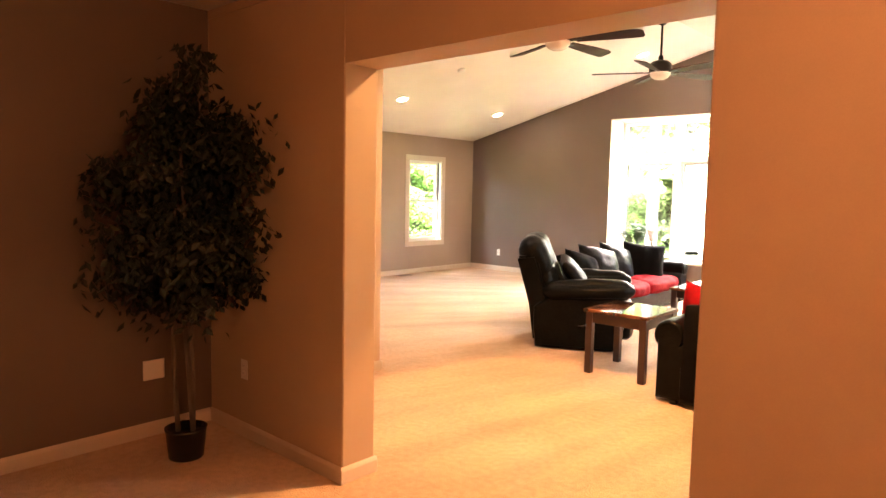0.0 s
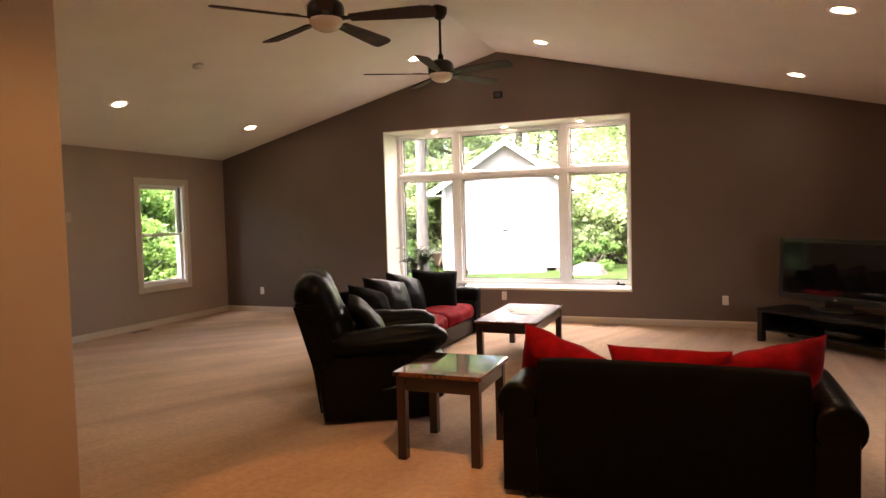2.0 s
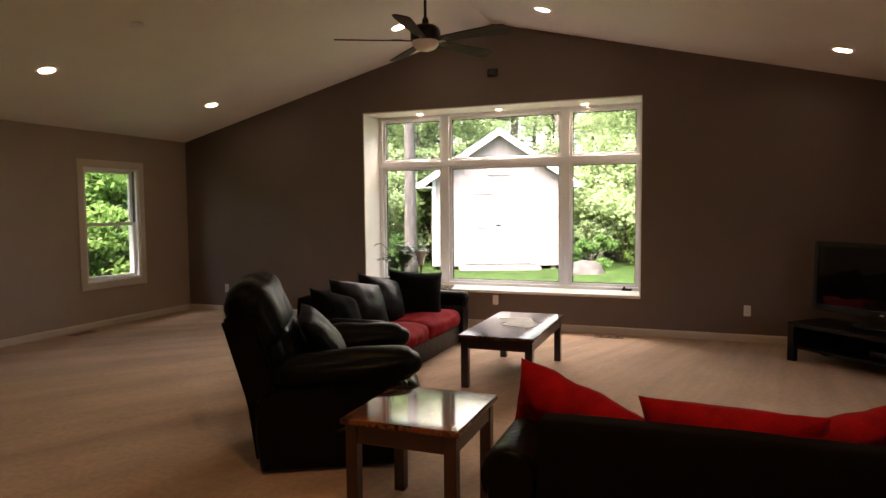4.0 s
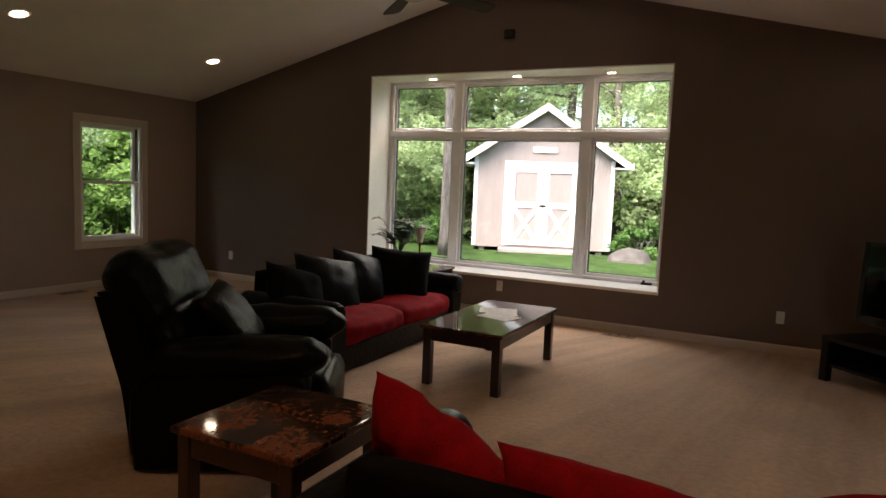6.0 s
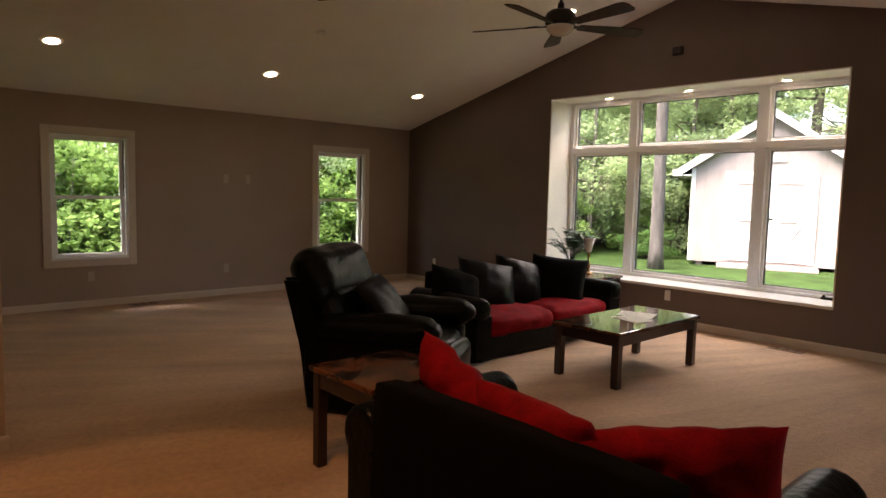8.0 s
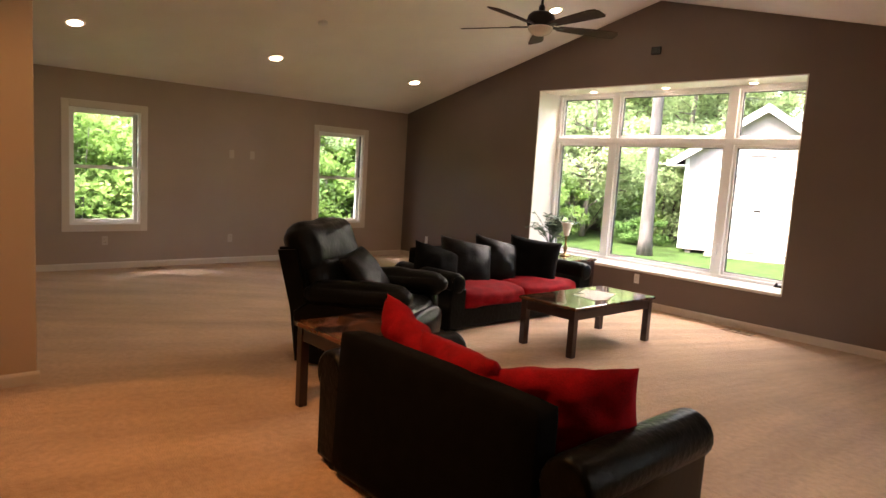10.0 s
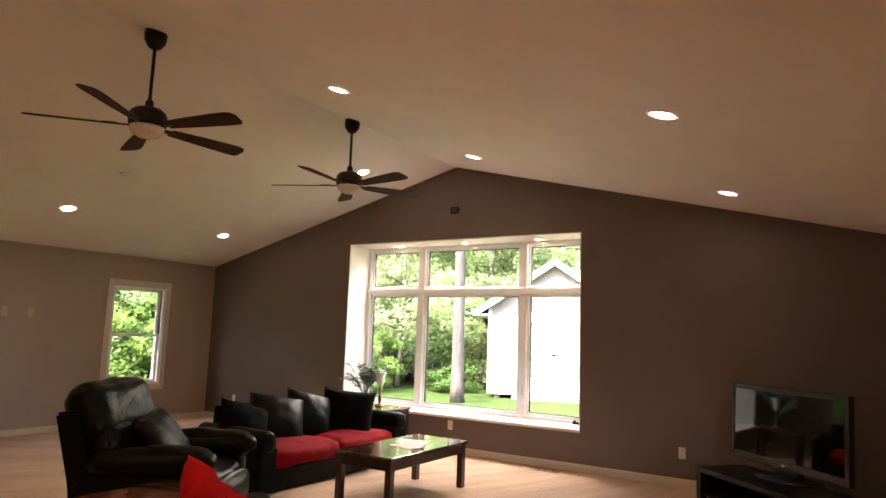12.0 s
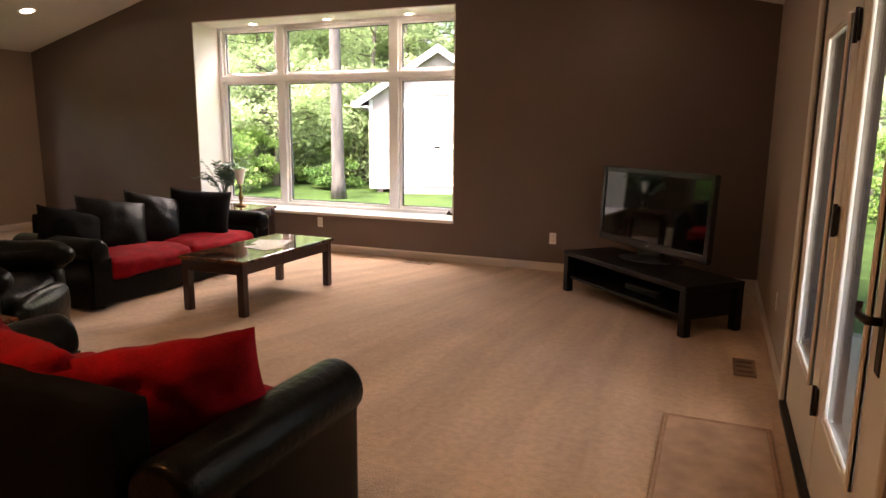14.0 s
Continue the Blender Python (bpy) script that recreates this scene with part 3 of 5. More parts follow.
def side_window(name, y0, y1):
    """A double-hung window with flat casing in the west wall."""
    z0, z1, c = 0.48, 2.09, 0.085
    w = tagged(new(name), "white double-hung window with flat cream casing", "window", "", "structure")
    bm = nb()
    x = LX
    box(bm, x, x + 0.018, y0, y0 + c, z0, z1, 0.004, 1)
    box(bm, x, x + 0.018, y1 - c, y1, z0, z1, 0.004, 1)
    box(bm, x, x + 0.018, y0 + c, y1 - c, z1 - c, z1, 0.004, 1)
    box(bm, x, x + 0.018, y0 + c, y1 - c, z0, z0 + c, 0.004, 1)
    part("casing", bm, CREAM, w)
    a, b, lo, hi = y0 + c, y1 - c, z0 + c, z1 - c
    bm = nb()
    for p, q in ((a, a + 0.03), (b - 0.03, b)):
        box(bm, x - 0.16, x, p, q, lo, hi)
    box(bm, x - 0.16, x, a + 0.03, b - 0.03, hi - 0.03, hi)
    box(bm, x - 0.16, x, a + 0.03, b - 0.03, lo, lo + 0.03)
    part("window_frame", bm, VINYL, w)
    mid = 1.285
    bm = nb()
    for p, q in ((a + 0.03, a + 0.034), (b - 0.034, b - 0.03)):
        box(bm, x - 0.075, x - 0.035, p, q, mid + 0.02, hi - 0.03)
    part("sash_track", bm, GASKET, w, "dark jamb track above the lower sash")
    for k, (p, q, dx) in enumerate(((lo + 0.03, mid + 0.02, 0.06), (mid - 0.02, hi - 0.03, 0.1))):
        bm = nb()
        s = 0.042
        box(bm, x - dx - 0.02, x - dx + 0.02, a + 0.03, a + 0.03 + s, p, q, 0.004, 1)
        box(bm, x - dx - 0.02, x - dx + 0.02, b - 0.03 - s, b - 0.03, p, q, 0.004, 1)
        box(bm, x - dx - 0.018, x - dx + 0.018, a + 0.03 + s, b - 0.03 - s, p, p + s * 0.9, 0.004, 1)
        box(bm, x - dx - 0.018, x - dx + 0.018, a + 0.03 + s, b - 0.03 - s, q - s * 0.9, q, 0.004, 1)
        sash = part("sash", bm, VINYL, w)
        bm = nb()
        box(bm, x - dx - 0.003, x - dx + 0.003, a + 0.03 + s - 0.004, b - 0.03 - s + 0.004, p + s * 0.9 - 0.004, q - s * 0.9 + 0.004)
        pane = part("pane", bm, GLASS, sash)
        pane.visible_shadow = False
    bm = nb()
    box(bm, x - 0.058, x - 0.03, (a + b) / 2 - 0.03, (a + b) / 2 + 0.03, mid + 0.02, mid + 0.034, 0.004, 1)
    part("sash_lock", bm, VINYL, w)


side_window("window_2", *WIN_L[0])
side_window("window_3", *WIN_L[1])

# ---- garden doors ----
doors = tagged(new("door_frame"), "white door frame with a dark threshold", "door frame", "", "structure")
bm = nb()
for a, b in ((DY0 - 0.09, DY0 + 0.012), (DY1 - 0.012, DY1 + 0.09)):
    box(bm, RX - 0.018, RX, a, b, 0, DZ + 0.09, 0.004, 1)
box(bm, RX - 0.018, RX, DY0 + 0.012, DY1 - 0.012, DZ - 0.012, DZ + 0.09, 0.004, 1)
part("casing", bm, TRIM, doors)
# jamb and outside casing: their shade is put into the dark colour
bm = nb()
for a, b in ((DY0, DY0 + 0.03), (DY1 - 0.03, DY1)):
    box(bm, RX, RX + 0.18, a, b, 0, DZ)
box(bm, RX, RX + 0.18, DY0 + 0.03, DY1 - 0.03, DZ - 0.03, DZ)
part("jamb", bm, SHADEBROWN, doors)
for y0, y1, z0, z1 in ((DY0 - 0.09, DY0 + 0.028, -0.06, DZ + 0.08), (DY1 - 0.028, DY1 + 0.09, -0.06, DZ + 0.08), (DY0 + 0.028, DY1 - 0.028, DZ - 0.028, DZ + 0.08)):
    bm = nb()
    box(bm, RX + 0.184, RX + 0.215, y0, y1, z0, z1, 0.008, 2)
    part("outside_casing", bm, SHADEBROWN, doors, "outside casing coloured dark to stand for its shade")
bm = nb()
box(bm, RX - 0.022, RX + 0.2, DY0, DY1, 0.0, 0.03, 0.006, 2)
part("threshold", bm, BRONZE, doors, "dark bronze threshold")


def garden_door(name, y0, y1, g0, g1, handle):
    """A leaf from y0 to y1 with a light from g0 to g1."""
    d = tagged(new(name), "white full-glass garden door" + (" with a dark lever handle" if handle else ", fixed leaf with dark hinges"), "door", "garden doors", "structure")
    z0, z1, x = 0.04, DZ - 0.035, RX + 0.008
    gz0, gz1 = 0.40, 1.845
    bm = nb()
    box(bm, x, x + 0.044, y0, g0, z0, z1)
    box(bm, x, x + 0.044, g1, y1, z0, z1)
    box(bm, x, x + 0.044, g0, g1, z0, gz0)
    box(bm, x, x + 0.044, g0, g1, gz1, z1)
    part("door_leaf", bm, TRIM, d)
    bm = nb()
    for w, o in ((0.03, 0.014), (0.016, 0.020)):
        a, b, p, q = g0, g1, gz0, gz1
        box(bm, x - o, x, a, a + w, p, q, 0.004, 1)
        box(bm, x - o, x, b - w, b, p, q, 0.004, 1)
        box(bm, x - o + 0.001, x, a + w, b - w, p, p + w, 0.004, 1)
        box(bm, x - o + 0.001, x, a + w, b - w, q - w, q, 0.004, 1)
    part("glazing_bead", bm, TRIM, d)
    bm = nb()
    box(bm, x + 0.001, x + 0.005, g0, g1, gz0, gz1)
    pane = part("pane", bm, GLASS, d)
    pane.visible_shadow = False
    # liner added over the daylit leaf edges, dark to stand for shade
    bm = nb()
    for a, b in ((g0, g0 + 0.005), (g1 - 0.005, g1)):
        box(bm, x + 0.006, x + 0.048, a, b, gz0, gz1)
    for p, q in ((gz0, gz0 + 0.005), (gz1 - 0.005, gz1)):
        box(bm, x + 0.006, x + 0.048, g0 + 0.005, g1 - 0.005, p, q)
    part("shade_liner", bm, SHADEBROWN, d, "added dark liner over the leaf edges, coloured as shade")
    if handle:
        bm = nb()
        box(bm, x - 0.012, x, y0 + 0.06, y0 + 0.115, 0.80, 1.05, 0.005, 2)
        tube(bm, [(x - 0.01, y0 + 0.087, 0.94), (x - 0.045, y0 + 0.087, 0.94), (x - 0.048, y0 + 0.10, 0.942), (x - 0.048, y0 + 0.165, 0.935), (x - 0.046, y0 + 0.19, 0.95), (x - 0.044, y0 + 0.195, 0.965)], [0.012, 0.012, 0.012, 0.010, 0.009, 0.008], 10)
        box(bm, x - 0.014, x, y0 + 0.065, y0 + 0.11, 1.12, 1.19, 0.01, 2)
        part("lever_handle", bm, BRONZE, d, "dark bronze lever handle with deadbolt")
    return d


garden_door("door_1", DY0 + 0.03, 6.36, 5.665, 6.17, True)
garden_door("door_2", 6.38, DY1 - 0.03, 6.53, 7.11, False)
bm = nb()
box(bm, RX + 0.004, RX + 0.06, 6.361, 6.379, 0.04, DZ - 0.035, 0.004, 1)
part("astragal", bm, TRIM, doors)
for z in (0.40, 1.095, 1.775):
    bm = nb()
    box(bm, RX - 0.006, RX + 0.004, 6.345, 6.395, z - 0.055, z + 0.055, 0.004, 1)
    tube(bm, [(RX - 0.008, 6.37, z - 0.06), (RX - 0.008, 6.37, z + 0.06)], [0.008, 0.008], 8)
    part("hinge", bm, BRONZE, doors, "dark bronze door hinge")

# ---- outside: ground, patio ----
bm = nb()
n = 40
for i in range(n + 1):
    for j in range(n + 1):
        u, v = (i / n * 2 - 1), (j / n * 2 - 1)
        x, y = -4 + 400 * u * abs(u) ** 1.6, 10 + 400 * v * abs(v) ** 1.6
        bm.verts.new((x, y, GROUND + (0.0 if abs(x + 4) < 12 and abs(y - 10) < 12 else 0.05 * noise.noise(Vector((x, y, 0)) * 0.1))))
bm.verts.ensure_lookup_table()
for i in range(n):
    for j in range(n):
        bm.faces.new([bm.verts[k] for k in (i * (n + 1) + j, (i + 1) * (n + 1) + j, (i + 1) * (n + 1) + j + 1, i * (n + 1) + j + 1)])
structure("ground", bm, GRASS, "mown green lawn under trees", "lawn")
bm = nb()
box(bm, RX + 0.2, RX + 3.2, 3.0, 9.2, GROUND - 0.1, -0.06, 0.01, 1)
structure("pavement", bm, CONCRETE, "pale concrete patio slab outside the doors", "patio")

# ---- ceiling fixtures ----


def downlight():
    """A recessed light: trim ring and lit lens."""
    d = thing("recessed_light", I4, "lit recessed downlight with a white trim ring in the ceiling", "downlight", "recessed ceiling lights")
    bm = nb()
    lathe(bm, [(0.070, 0.004), (0.070, -0.004), (0.088, -0.009), (0.098, -0.006), (0.100, 0.004)], 28)
    part("trim_ring", bm, TRIM, d)
    bm = nb()
    lathe(bm, [(0.069, 0.003), (0.069, -0.002), (0.05, -0.006), (0.01, -0.008)], 24)
    part("lens", bm, LENS, d, "glowing lens")
    return d


slope = math.degrees(math.atan2(AZ - EZ, AX - LX))
slope_r = math.degrees(math.atan2(AZ - EZR, RX - AX))


def ceiling_pose(x, y):
    return pose(x, y, roof(x) - 0.001, 0, -slope if x < AX else slope_r, 0)


first = downlight()
first.matrix_world = ceiling_pose(-6.845, 9.24)
for x, row in ((-6.845, (9.24, 7.0, 4.76)), (-4.25, (9.2, 6.9, 4.72)), (-2.64, (9.17, 6.9, 4.72)), (0.0, (9.17, 6.83, 4.72))):
    for y in row:
        if (x, y) != (-6.845, 9.24):
            copy_thing(first, ceiling_pose(x, y))
for x, y in ((-4.53, 10.46), (-3.47, 10.46), (-2.41, 10.46)):
    copy_thing(first, pose(x, y, WZ1 - 0.015) @ Matrix.Scale(0.6, 4))
bm = nb()
lathe(bm, [(0.055, 0), (0.055, -0.022), (0.045, -0.03), (0.01, -0.032)], 20)
det = part("smoke_detector", bm, PLATE)
tagged(det, "small round white smoke detector on the vaulted ceiling", "smoke detector")
det.matrix_world = ceiling_pose(-5.71, 6.97)


def ceiling_fan(at, turn, drop=0.0):
    f = thing("ceiling_fan", pose(at[0], at[1], -drop, 0, 0, 0), "dark bronze five-blade ceiling fan on a long downrod", "ceiling fan", "ceiling fans")
    bm = nb()
    lathe(bm, [(0.02, 3.50), (0.045, 3.515), (0.075, 3.56), (0.08, 3.60), (0.08, 3.64)], 24, (0, 0, drop))
    part("canopy", bm, BRONZE, f)
    bm = nb()
    tube(bm, [(0, 0, 3.08), (0, 0, 3.53 + drop)], [0.013, 0.013], 12)
    lathe(bm, [(0.025, 3.08), (0.03, 3.09), (0.03, 3.13), (0.02, 3.15)], 16)
    part("downrod", bm, BRONZE, f)
    bm = nb()
    lathe(bm, [(0.05, 2.94), (0.125, 2.945), (0.135, 2.965), (0.135, 3.02), (0.125, 3.05), (0.095, 3.075), (0.04, 3.09)], 32)
    part("motor_housing", bm, BRONZE, f)
    bm = nb()
    lathe(bm, [(0.01, 2.855), (0.055, 2.862), (0.095, 2.882), (0.118, 2.912), (0.122, 2.94), (0.10, 2.945)], 28)
    part("globe", bm, GLOBE, f, "frosted white glass bowl light")
    for k in range(5):
        m = pose(0, 0, 2.945, 0, 0, turn + 72 * k)
        bm = nb()
        tilt = m @ pose(0, 0, 0, -13, 0, 0)
        box(bm, 0.10, 0.24, -0.022, 0.022, -0.006, 0.006, 0.003, 1, tilt)
        box(bm, 0.20, 0.30, -0.04, 0.04, 0.004, 0.010, 0.003, 1, tilt)
        iron = part("blade_iron", bm, BRONZE, f)
        bm = nb()
        prof = [(0.18, -0.046), (0.45, -0.068), (0.72, -0.080), (0.785, -0.068), (0.81, -0.03), (0.805, 0.055), (0.785, 0.076), (0.72, 0.080), (0.45, 0.066), (0.18, 0.046)]
        prism(bm, prof, "z", -0.005, 0.004)
        bmesh.ops.transform(bm, matrix=tilt, verts=bm.verts)
        part("blade", bm, BLADE, f)
    return f


ceiling_fan((-3.45, 5.75), 12, 0.04)
ceiling_fan((-3.45, 8.03), 62)

# ---- wall plates and vents ----


def wall_plate(at, rz, kind="outlet", wide=0.07, plastic=None, colour="white"):
    """A plate on a wall, facing its own -y."""
    p = thing("wall_outlet" if kind == "outlet" else "light_switch" if kind == "switch" else "wall_plate", pose(*at, 0, 0, rz), colour + " plastic " + {"outlet": "duplex outlet plate on the wall", "switch": "light switch plate on the wall", "blank": "blank cover plate on the wall"}[kind], {"outlet": "outlet", "switch": "switch", "blank": "wall plate"}[kind])
    bm = nb()
    box(bm, -wide / 2, wide / 2, -0.006, 0, -0.058, 0.058, 0.004, 2)
    part("cover_plate", bm, plastic or PLATE, p)
    if kind == "outlet":
        for z in (-0.022, 0.022):
            bm = nb()
            box(bm, -0.016, 0.016, -0.009, -0.005, z - 0.014, z + 0.014, 0.004, 1)
            sock = part("socket", bm, plastic or PLATE, p)
            bm = nb()
            for x in (-0.006, 0.006):
                box(bm, x - 0.001, x + 0.001, -0.0095, -0.0085, z - 0.004, z + 0.006)
            part("slots", bm, SLOT, sock)
    if kind == "switch":
        bm = nb()
        box(bm, -0.012, 0.012, -0.011, -0.005, -0.028, 0.028, 0.003, 1)
        part("rocker", bm, plastic or PLATE, p)
    return p


for x in (-7.44, -3.43, -0.64):
    wall_plate((x, GY, 0.335), 0)
for y in (5.37, 7.02):
    wall_plate((LX, y, 0.36), 90, plastic=BEIGEPL, colour="beige")
for y in (7.02, 7.33):
    wall_plate((LX, y, 1.555), 90, "blank", plastic=BEIGEPL, colour="beige")
wall_plate((RX, 8.16, 0.36), -90)
wall_plate((-3.7, 1.97, 0.39), 90, "blank", 0.125)
wall_plate((-3.31, OY0, 0.40), 0)
mount = thing("wall_speaker", pose(-3.455, GY, 3.066), "small black square mount high on the gable wall", "wall mount")
bm = nb()
box(bm, -0.06, 0.06, -0.035, 0, -0.045, 0.045, 0.006, 2)
part("housing", bm, BLACKPL, mount)
bm = nb()
box(bm, -0.04, 0.04, -0.042, -0.034, -0.03, 0.03, 0.004, 1)
part("grille", bm, SLOT, mount)


VENTDARK = shader("vent_gap", (0.13, 0.08, 0.05), 0.7, vary=0.1, bump=0.0)


def floor_vent(at, rz):
    v = thing("floor_vent", pose(*at, 0, 0, 0, rz) if len(at) == 2 else pose(*at, 0, 0, rz), "brown metal floor register set in the carpet", "floor vent", "floor registers")
    bm = nb()
    box(bm, -0.16, 0.16, -0.065, 0.065, 0.0, 0.007, 0.004, 1)
    part("frame", bm, VENT, v)
    for k in range(7):
        bm = nb()
        x = -0.132 + k * 0.044
        box(bm, x - 0.012, x + 0.012, -0.045, 0.045, 0.0066, 0.0085)
        part("slat", bm, VENTDARK if k % 2 else VENT, v)
    return v


floor_vent((-2.05, GY - 0.2, 0), 0)
floor_vent((1.10, 7.85, 0), 90)
floor_vent((LX + 0.15, 8.2, 0), 90)
floor_vent((LX + 0.15, 5.9, 0), 90)

mat = thing("door_mat", pose(0.70, 5.85, 0), "worn brown woven door mat inside the garden doors", "door mat")
bm = nb()
box(bm, 0.02, 0.47, 0.02, 1.08, 0, 0.010, 0.003, 1)
part("mat_surface", bm, MATC, mat)
bm = nb()
for a in ((0, 0.022, 0, 1.1), (0.468, 0.49, 0, 1.1), (0.022, 0.468, 0, 0.022), (0.022, 0.468, 1.078, 1.1)):
    box(bm, *a, 0, 0.014, 0.004, 1)
part("border", bm, MATEDGE, mat, "darker bound edge")

# ---- tables ----


def leg_table(name, x0, x1, y0, y1, h, leg, label, category, apron=0.085):
    """A table with square legs, an apron and a faux-marble top."""
    cx, cy, w, d = (x0 + x1) / 2, (y0 + y1) / 2, x1 - x0, y1 - y0
    t = thing(name, pose(cx, cy, 0), label, category)
    bm = nb()
    box(bm, -w / 2, w / 2, -d / 2, d / 2, h - 0.028, h, 0.006, 2)
    part("tabletop", bm, MARBLE, t, "polished brown and black faux-marble top")
    i = 0.018
    for s, (a, b, c, e) in enumerate(((-w / 2 + i + leg, w / 2 - i - leg, -d / 2 + i + 0.006, -d / 2 + i + 0.03), (-w / 2 + i + leg, w / 2 - i - leg, d / 2 - i - 0.03, d / 2 - i - 0.006),
                                      (-w / 2 + i + 0.006, -w / 2 + i + 0.03, -d / 2 + i + leg, d / 2 - i - leg), (w / 2 - i - 0.03, w / 2 - i - 0.006, -d / 2 + i + leg, d / 2 - i - leg))):
        bm = nb()
        box(bm, a, b, c, e, h - 0.028 - apron, h - 0.028, 0.003, 1)
        part("apron", bm, WOOD, t)
    for sx in (-1, 1):
        for sy in (-1, 1):
            bm = nb()
            x, y = sx * (w / 2 - i - leg / 2), sy * (d / 2 - i - leg / 2)
            box(bm, x - leg / 2, x + leg / 2, y - leg / 2, y + leg / 2, 0, h - 0.028, 0.004, 2)
            part("leg", bm, WOOD, t)
    return t


leg_table("coffee_table", -2.955, -2.33, 7.445, 8.70, 0.437, 0.06, "dark cherry coffee table with a polished faux-marble top", "coffee table")
leg_table("end_table", -2.64, -2.085, 5.01, 5.595, 0.535, 0.055, "dark cherry end table with a polished faux-marble top", "end table")
leg_table("end_table", -4.66, -3.90, 9.38, 9.97, 0.525, 0.055, "dark cherry end table between sofa arm and window", "end table")

for k, (dx, dy, rz, w, d) in enumerate(((-0.05, 0.10, 20, 0.30, 0.22), (0.05, -0.13, -14, 0.28, 0.21), (0.0, 0.0, 48, 0.21, 0.27))):
    f = thing("flyer", pose(-2.64 + dx, 8.17 + dy, 0.4375 + 0.0014 * k, 0, 0, rz), "pale printed sheet lying on the coffee table", "paper", "sheets on the coffee table")
    bm = nb()
    box(bm, -w / 2, w / 2, -d / 2, d / 2, 0, 0.0012)
    part("sheet", bm, PAPER, f)
    bm = nb()
    for j in range(7):
        y = -d / 2 + 0.03 + j * (d - 0.06) / 6
        box(bm, -w / 2 + 0.025, w / 2 - 0.03 - 0.03 * (j % 3), y - 0.003, y + 0.003, 0.0012, 0.0016)
    part("print_lines", bm, INK, f)

# ---- sofas and recliner ----


def arm_profile(r, h, foot):
    """Outline of a rolled arm, across the arm: flat outer panel under a round roll."""
    pts = [(-foot / 2, 0.02), (foot / 2, 0.02), (foot / 2, h - r * 1.2)]
    for k in range(0, 15):
        a = math.radians(-40 + k * 260 / 14)
        pts.append((0.018 + r * math.cos(a), h - r + r * math.sin(a)))
    pts.append((-foot / 2, h - r * 1.5))
    return pts


def sofa(name, m, width, label, seat_cushions, seat_mat, back_h=0.72, arm_h=0.60, depth=0.92, seat_z=0.275, roll=0.098):
    """Local: the sitter faces +y, the back panel stands at y 0, x across."""
    s = thing(name, m, label, "sofa")
    aw = 0.21
    inner = width - 2 * aw
    bm = nb()
    box(bm, -inner / 2 - 0.02, inner / 2 + 0.02, 0.03, depth - 0.04, 0.02, seat_z + 0.015, 0.02, 2)
    part("base", bm, LEATHER, s)
    bm = nb()
    soft_box(bm, inner + 0.02, 0.13, back_h - 0.05, pose(0, 0.075, 0.05, -2, 0, 0), 0.022, 0.008, 10, 3, 0.003)
    part("backrest", bm, FABRIC, s)
    for sx in (-1, 1):
        bm = nb()
        base = [(sx * px, pz) for px, pz in arm_profile(roll, arm_h, 0.19)]
        mx_, mz_ = 0.0, arm_h * 0.55
        rings = []
        for y, k in ((0.05, 0.90), (0.056, 0.955), (0.07, 0.985), (0.10, 1.0), (depth * 0.5, 1.004), (depth - 0.05, 1.0), (depth - 0.02, 0.985), (depth - 0.006, 0.955), (depth, 0.90)):
            rings.append([bm.verts.new((sx * (width / 2 - aw / 2) + mx_ + (px - mx_) * k, y, mz_ + (pz - mz_) * k)) for px, pz in base])
        c = len(base)
        fs = [bm.faces.new((a[i], a[(i + 1) % c], b[(i + 1) % c], b[i])) for a, b in zip(rings, rings[1:]) for i in range(c)]
        for f in fs:
            f.smooth = True
        fs += [bm.faces.new(rings[0]), bm.faces.new(rings[-1][::-1])]
        bmesh.ops.recalc_face_normals(bm, faces=fs)
        arm = part("armrest", bm, LEATHER, s)
        bm = nb()
        cx = sx * (width / 2 - aw / 2) + sx * 0.018
        lathe(bm, [(0.082, 0), (0.086, 0.006), (0.07, 0.014), (0.02, 0.018)], 24, (0, 0, 0), pose(cx, depth - 0.002, arm_h - roll, -90, 0, 0))
        part("arm_cap", bm, LEATHER, arm)
    n = seat_cushions
    cw = inner / n
    for k in range(n):
        bm = nb()
        soft_box(bm, cw - 0.008, depth - 0.26, 0.17, pose(-inner / 2 + cw * (k + 0.5), 0.245 + (depth - 0.26) / 2, seat_z), 0.055, 0.035, 16, k + 5, 0.022)
        part("seat_cushion", bm, seat_mat, s, "red plush seat cushion")
    for sx in (-1, 1):
        for y in (0.08, depth - 0.08):
            bm = nb()
            lathe(bm, [(0.02, 0), (0.03, 0.008), (0.03, 0.03)], 10, (sx * (width / 2 - 0.14), y, 0))
            part("foot", bm, BLACKWOOD, s)
    return s


LOVE = pose(-1.085, 4.69, 0, 0, 0, 0)
sofa("loveseat", LOVE, 1.62, "black leather loveseat with red seat cushions seen from behind", 2, RED, 0.72, 0.595, 0.91, 0.275, 0.107)
FAR = pose(-4.40, 8.17, 0, 0, 0, -90)
sofa("sofa", FAR, 2.16, "black leather sofa with red plush seat cushions", 2, RED, 0.70, 0.565, 0.93, 0.205)


def pillow(name, m, w, h, t, material, label, seed, group, n=14, power=0.42, pinch=0.06):
    """A loose cushion; its face looks along its own z."""
    p = thing(name, m, label, "cushion", group)
    bm = nb()
    cushion(bm, w, h, t, I4, n, power, pinch, seed, 0.035 if material is RED else 0.016)
    part("cover", bm, material, p)
    return p


# loose red cushions along the loveseat's back


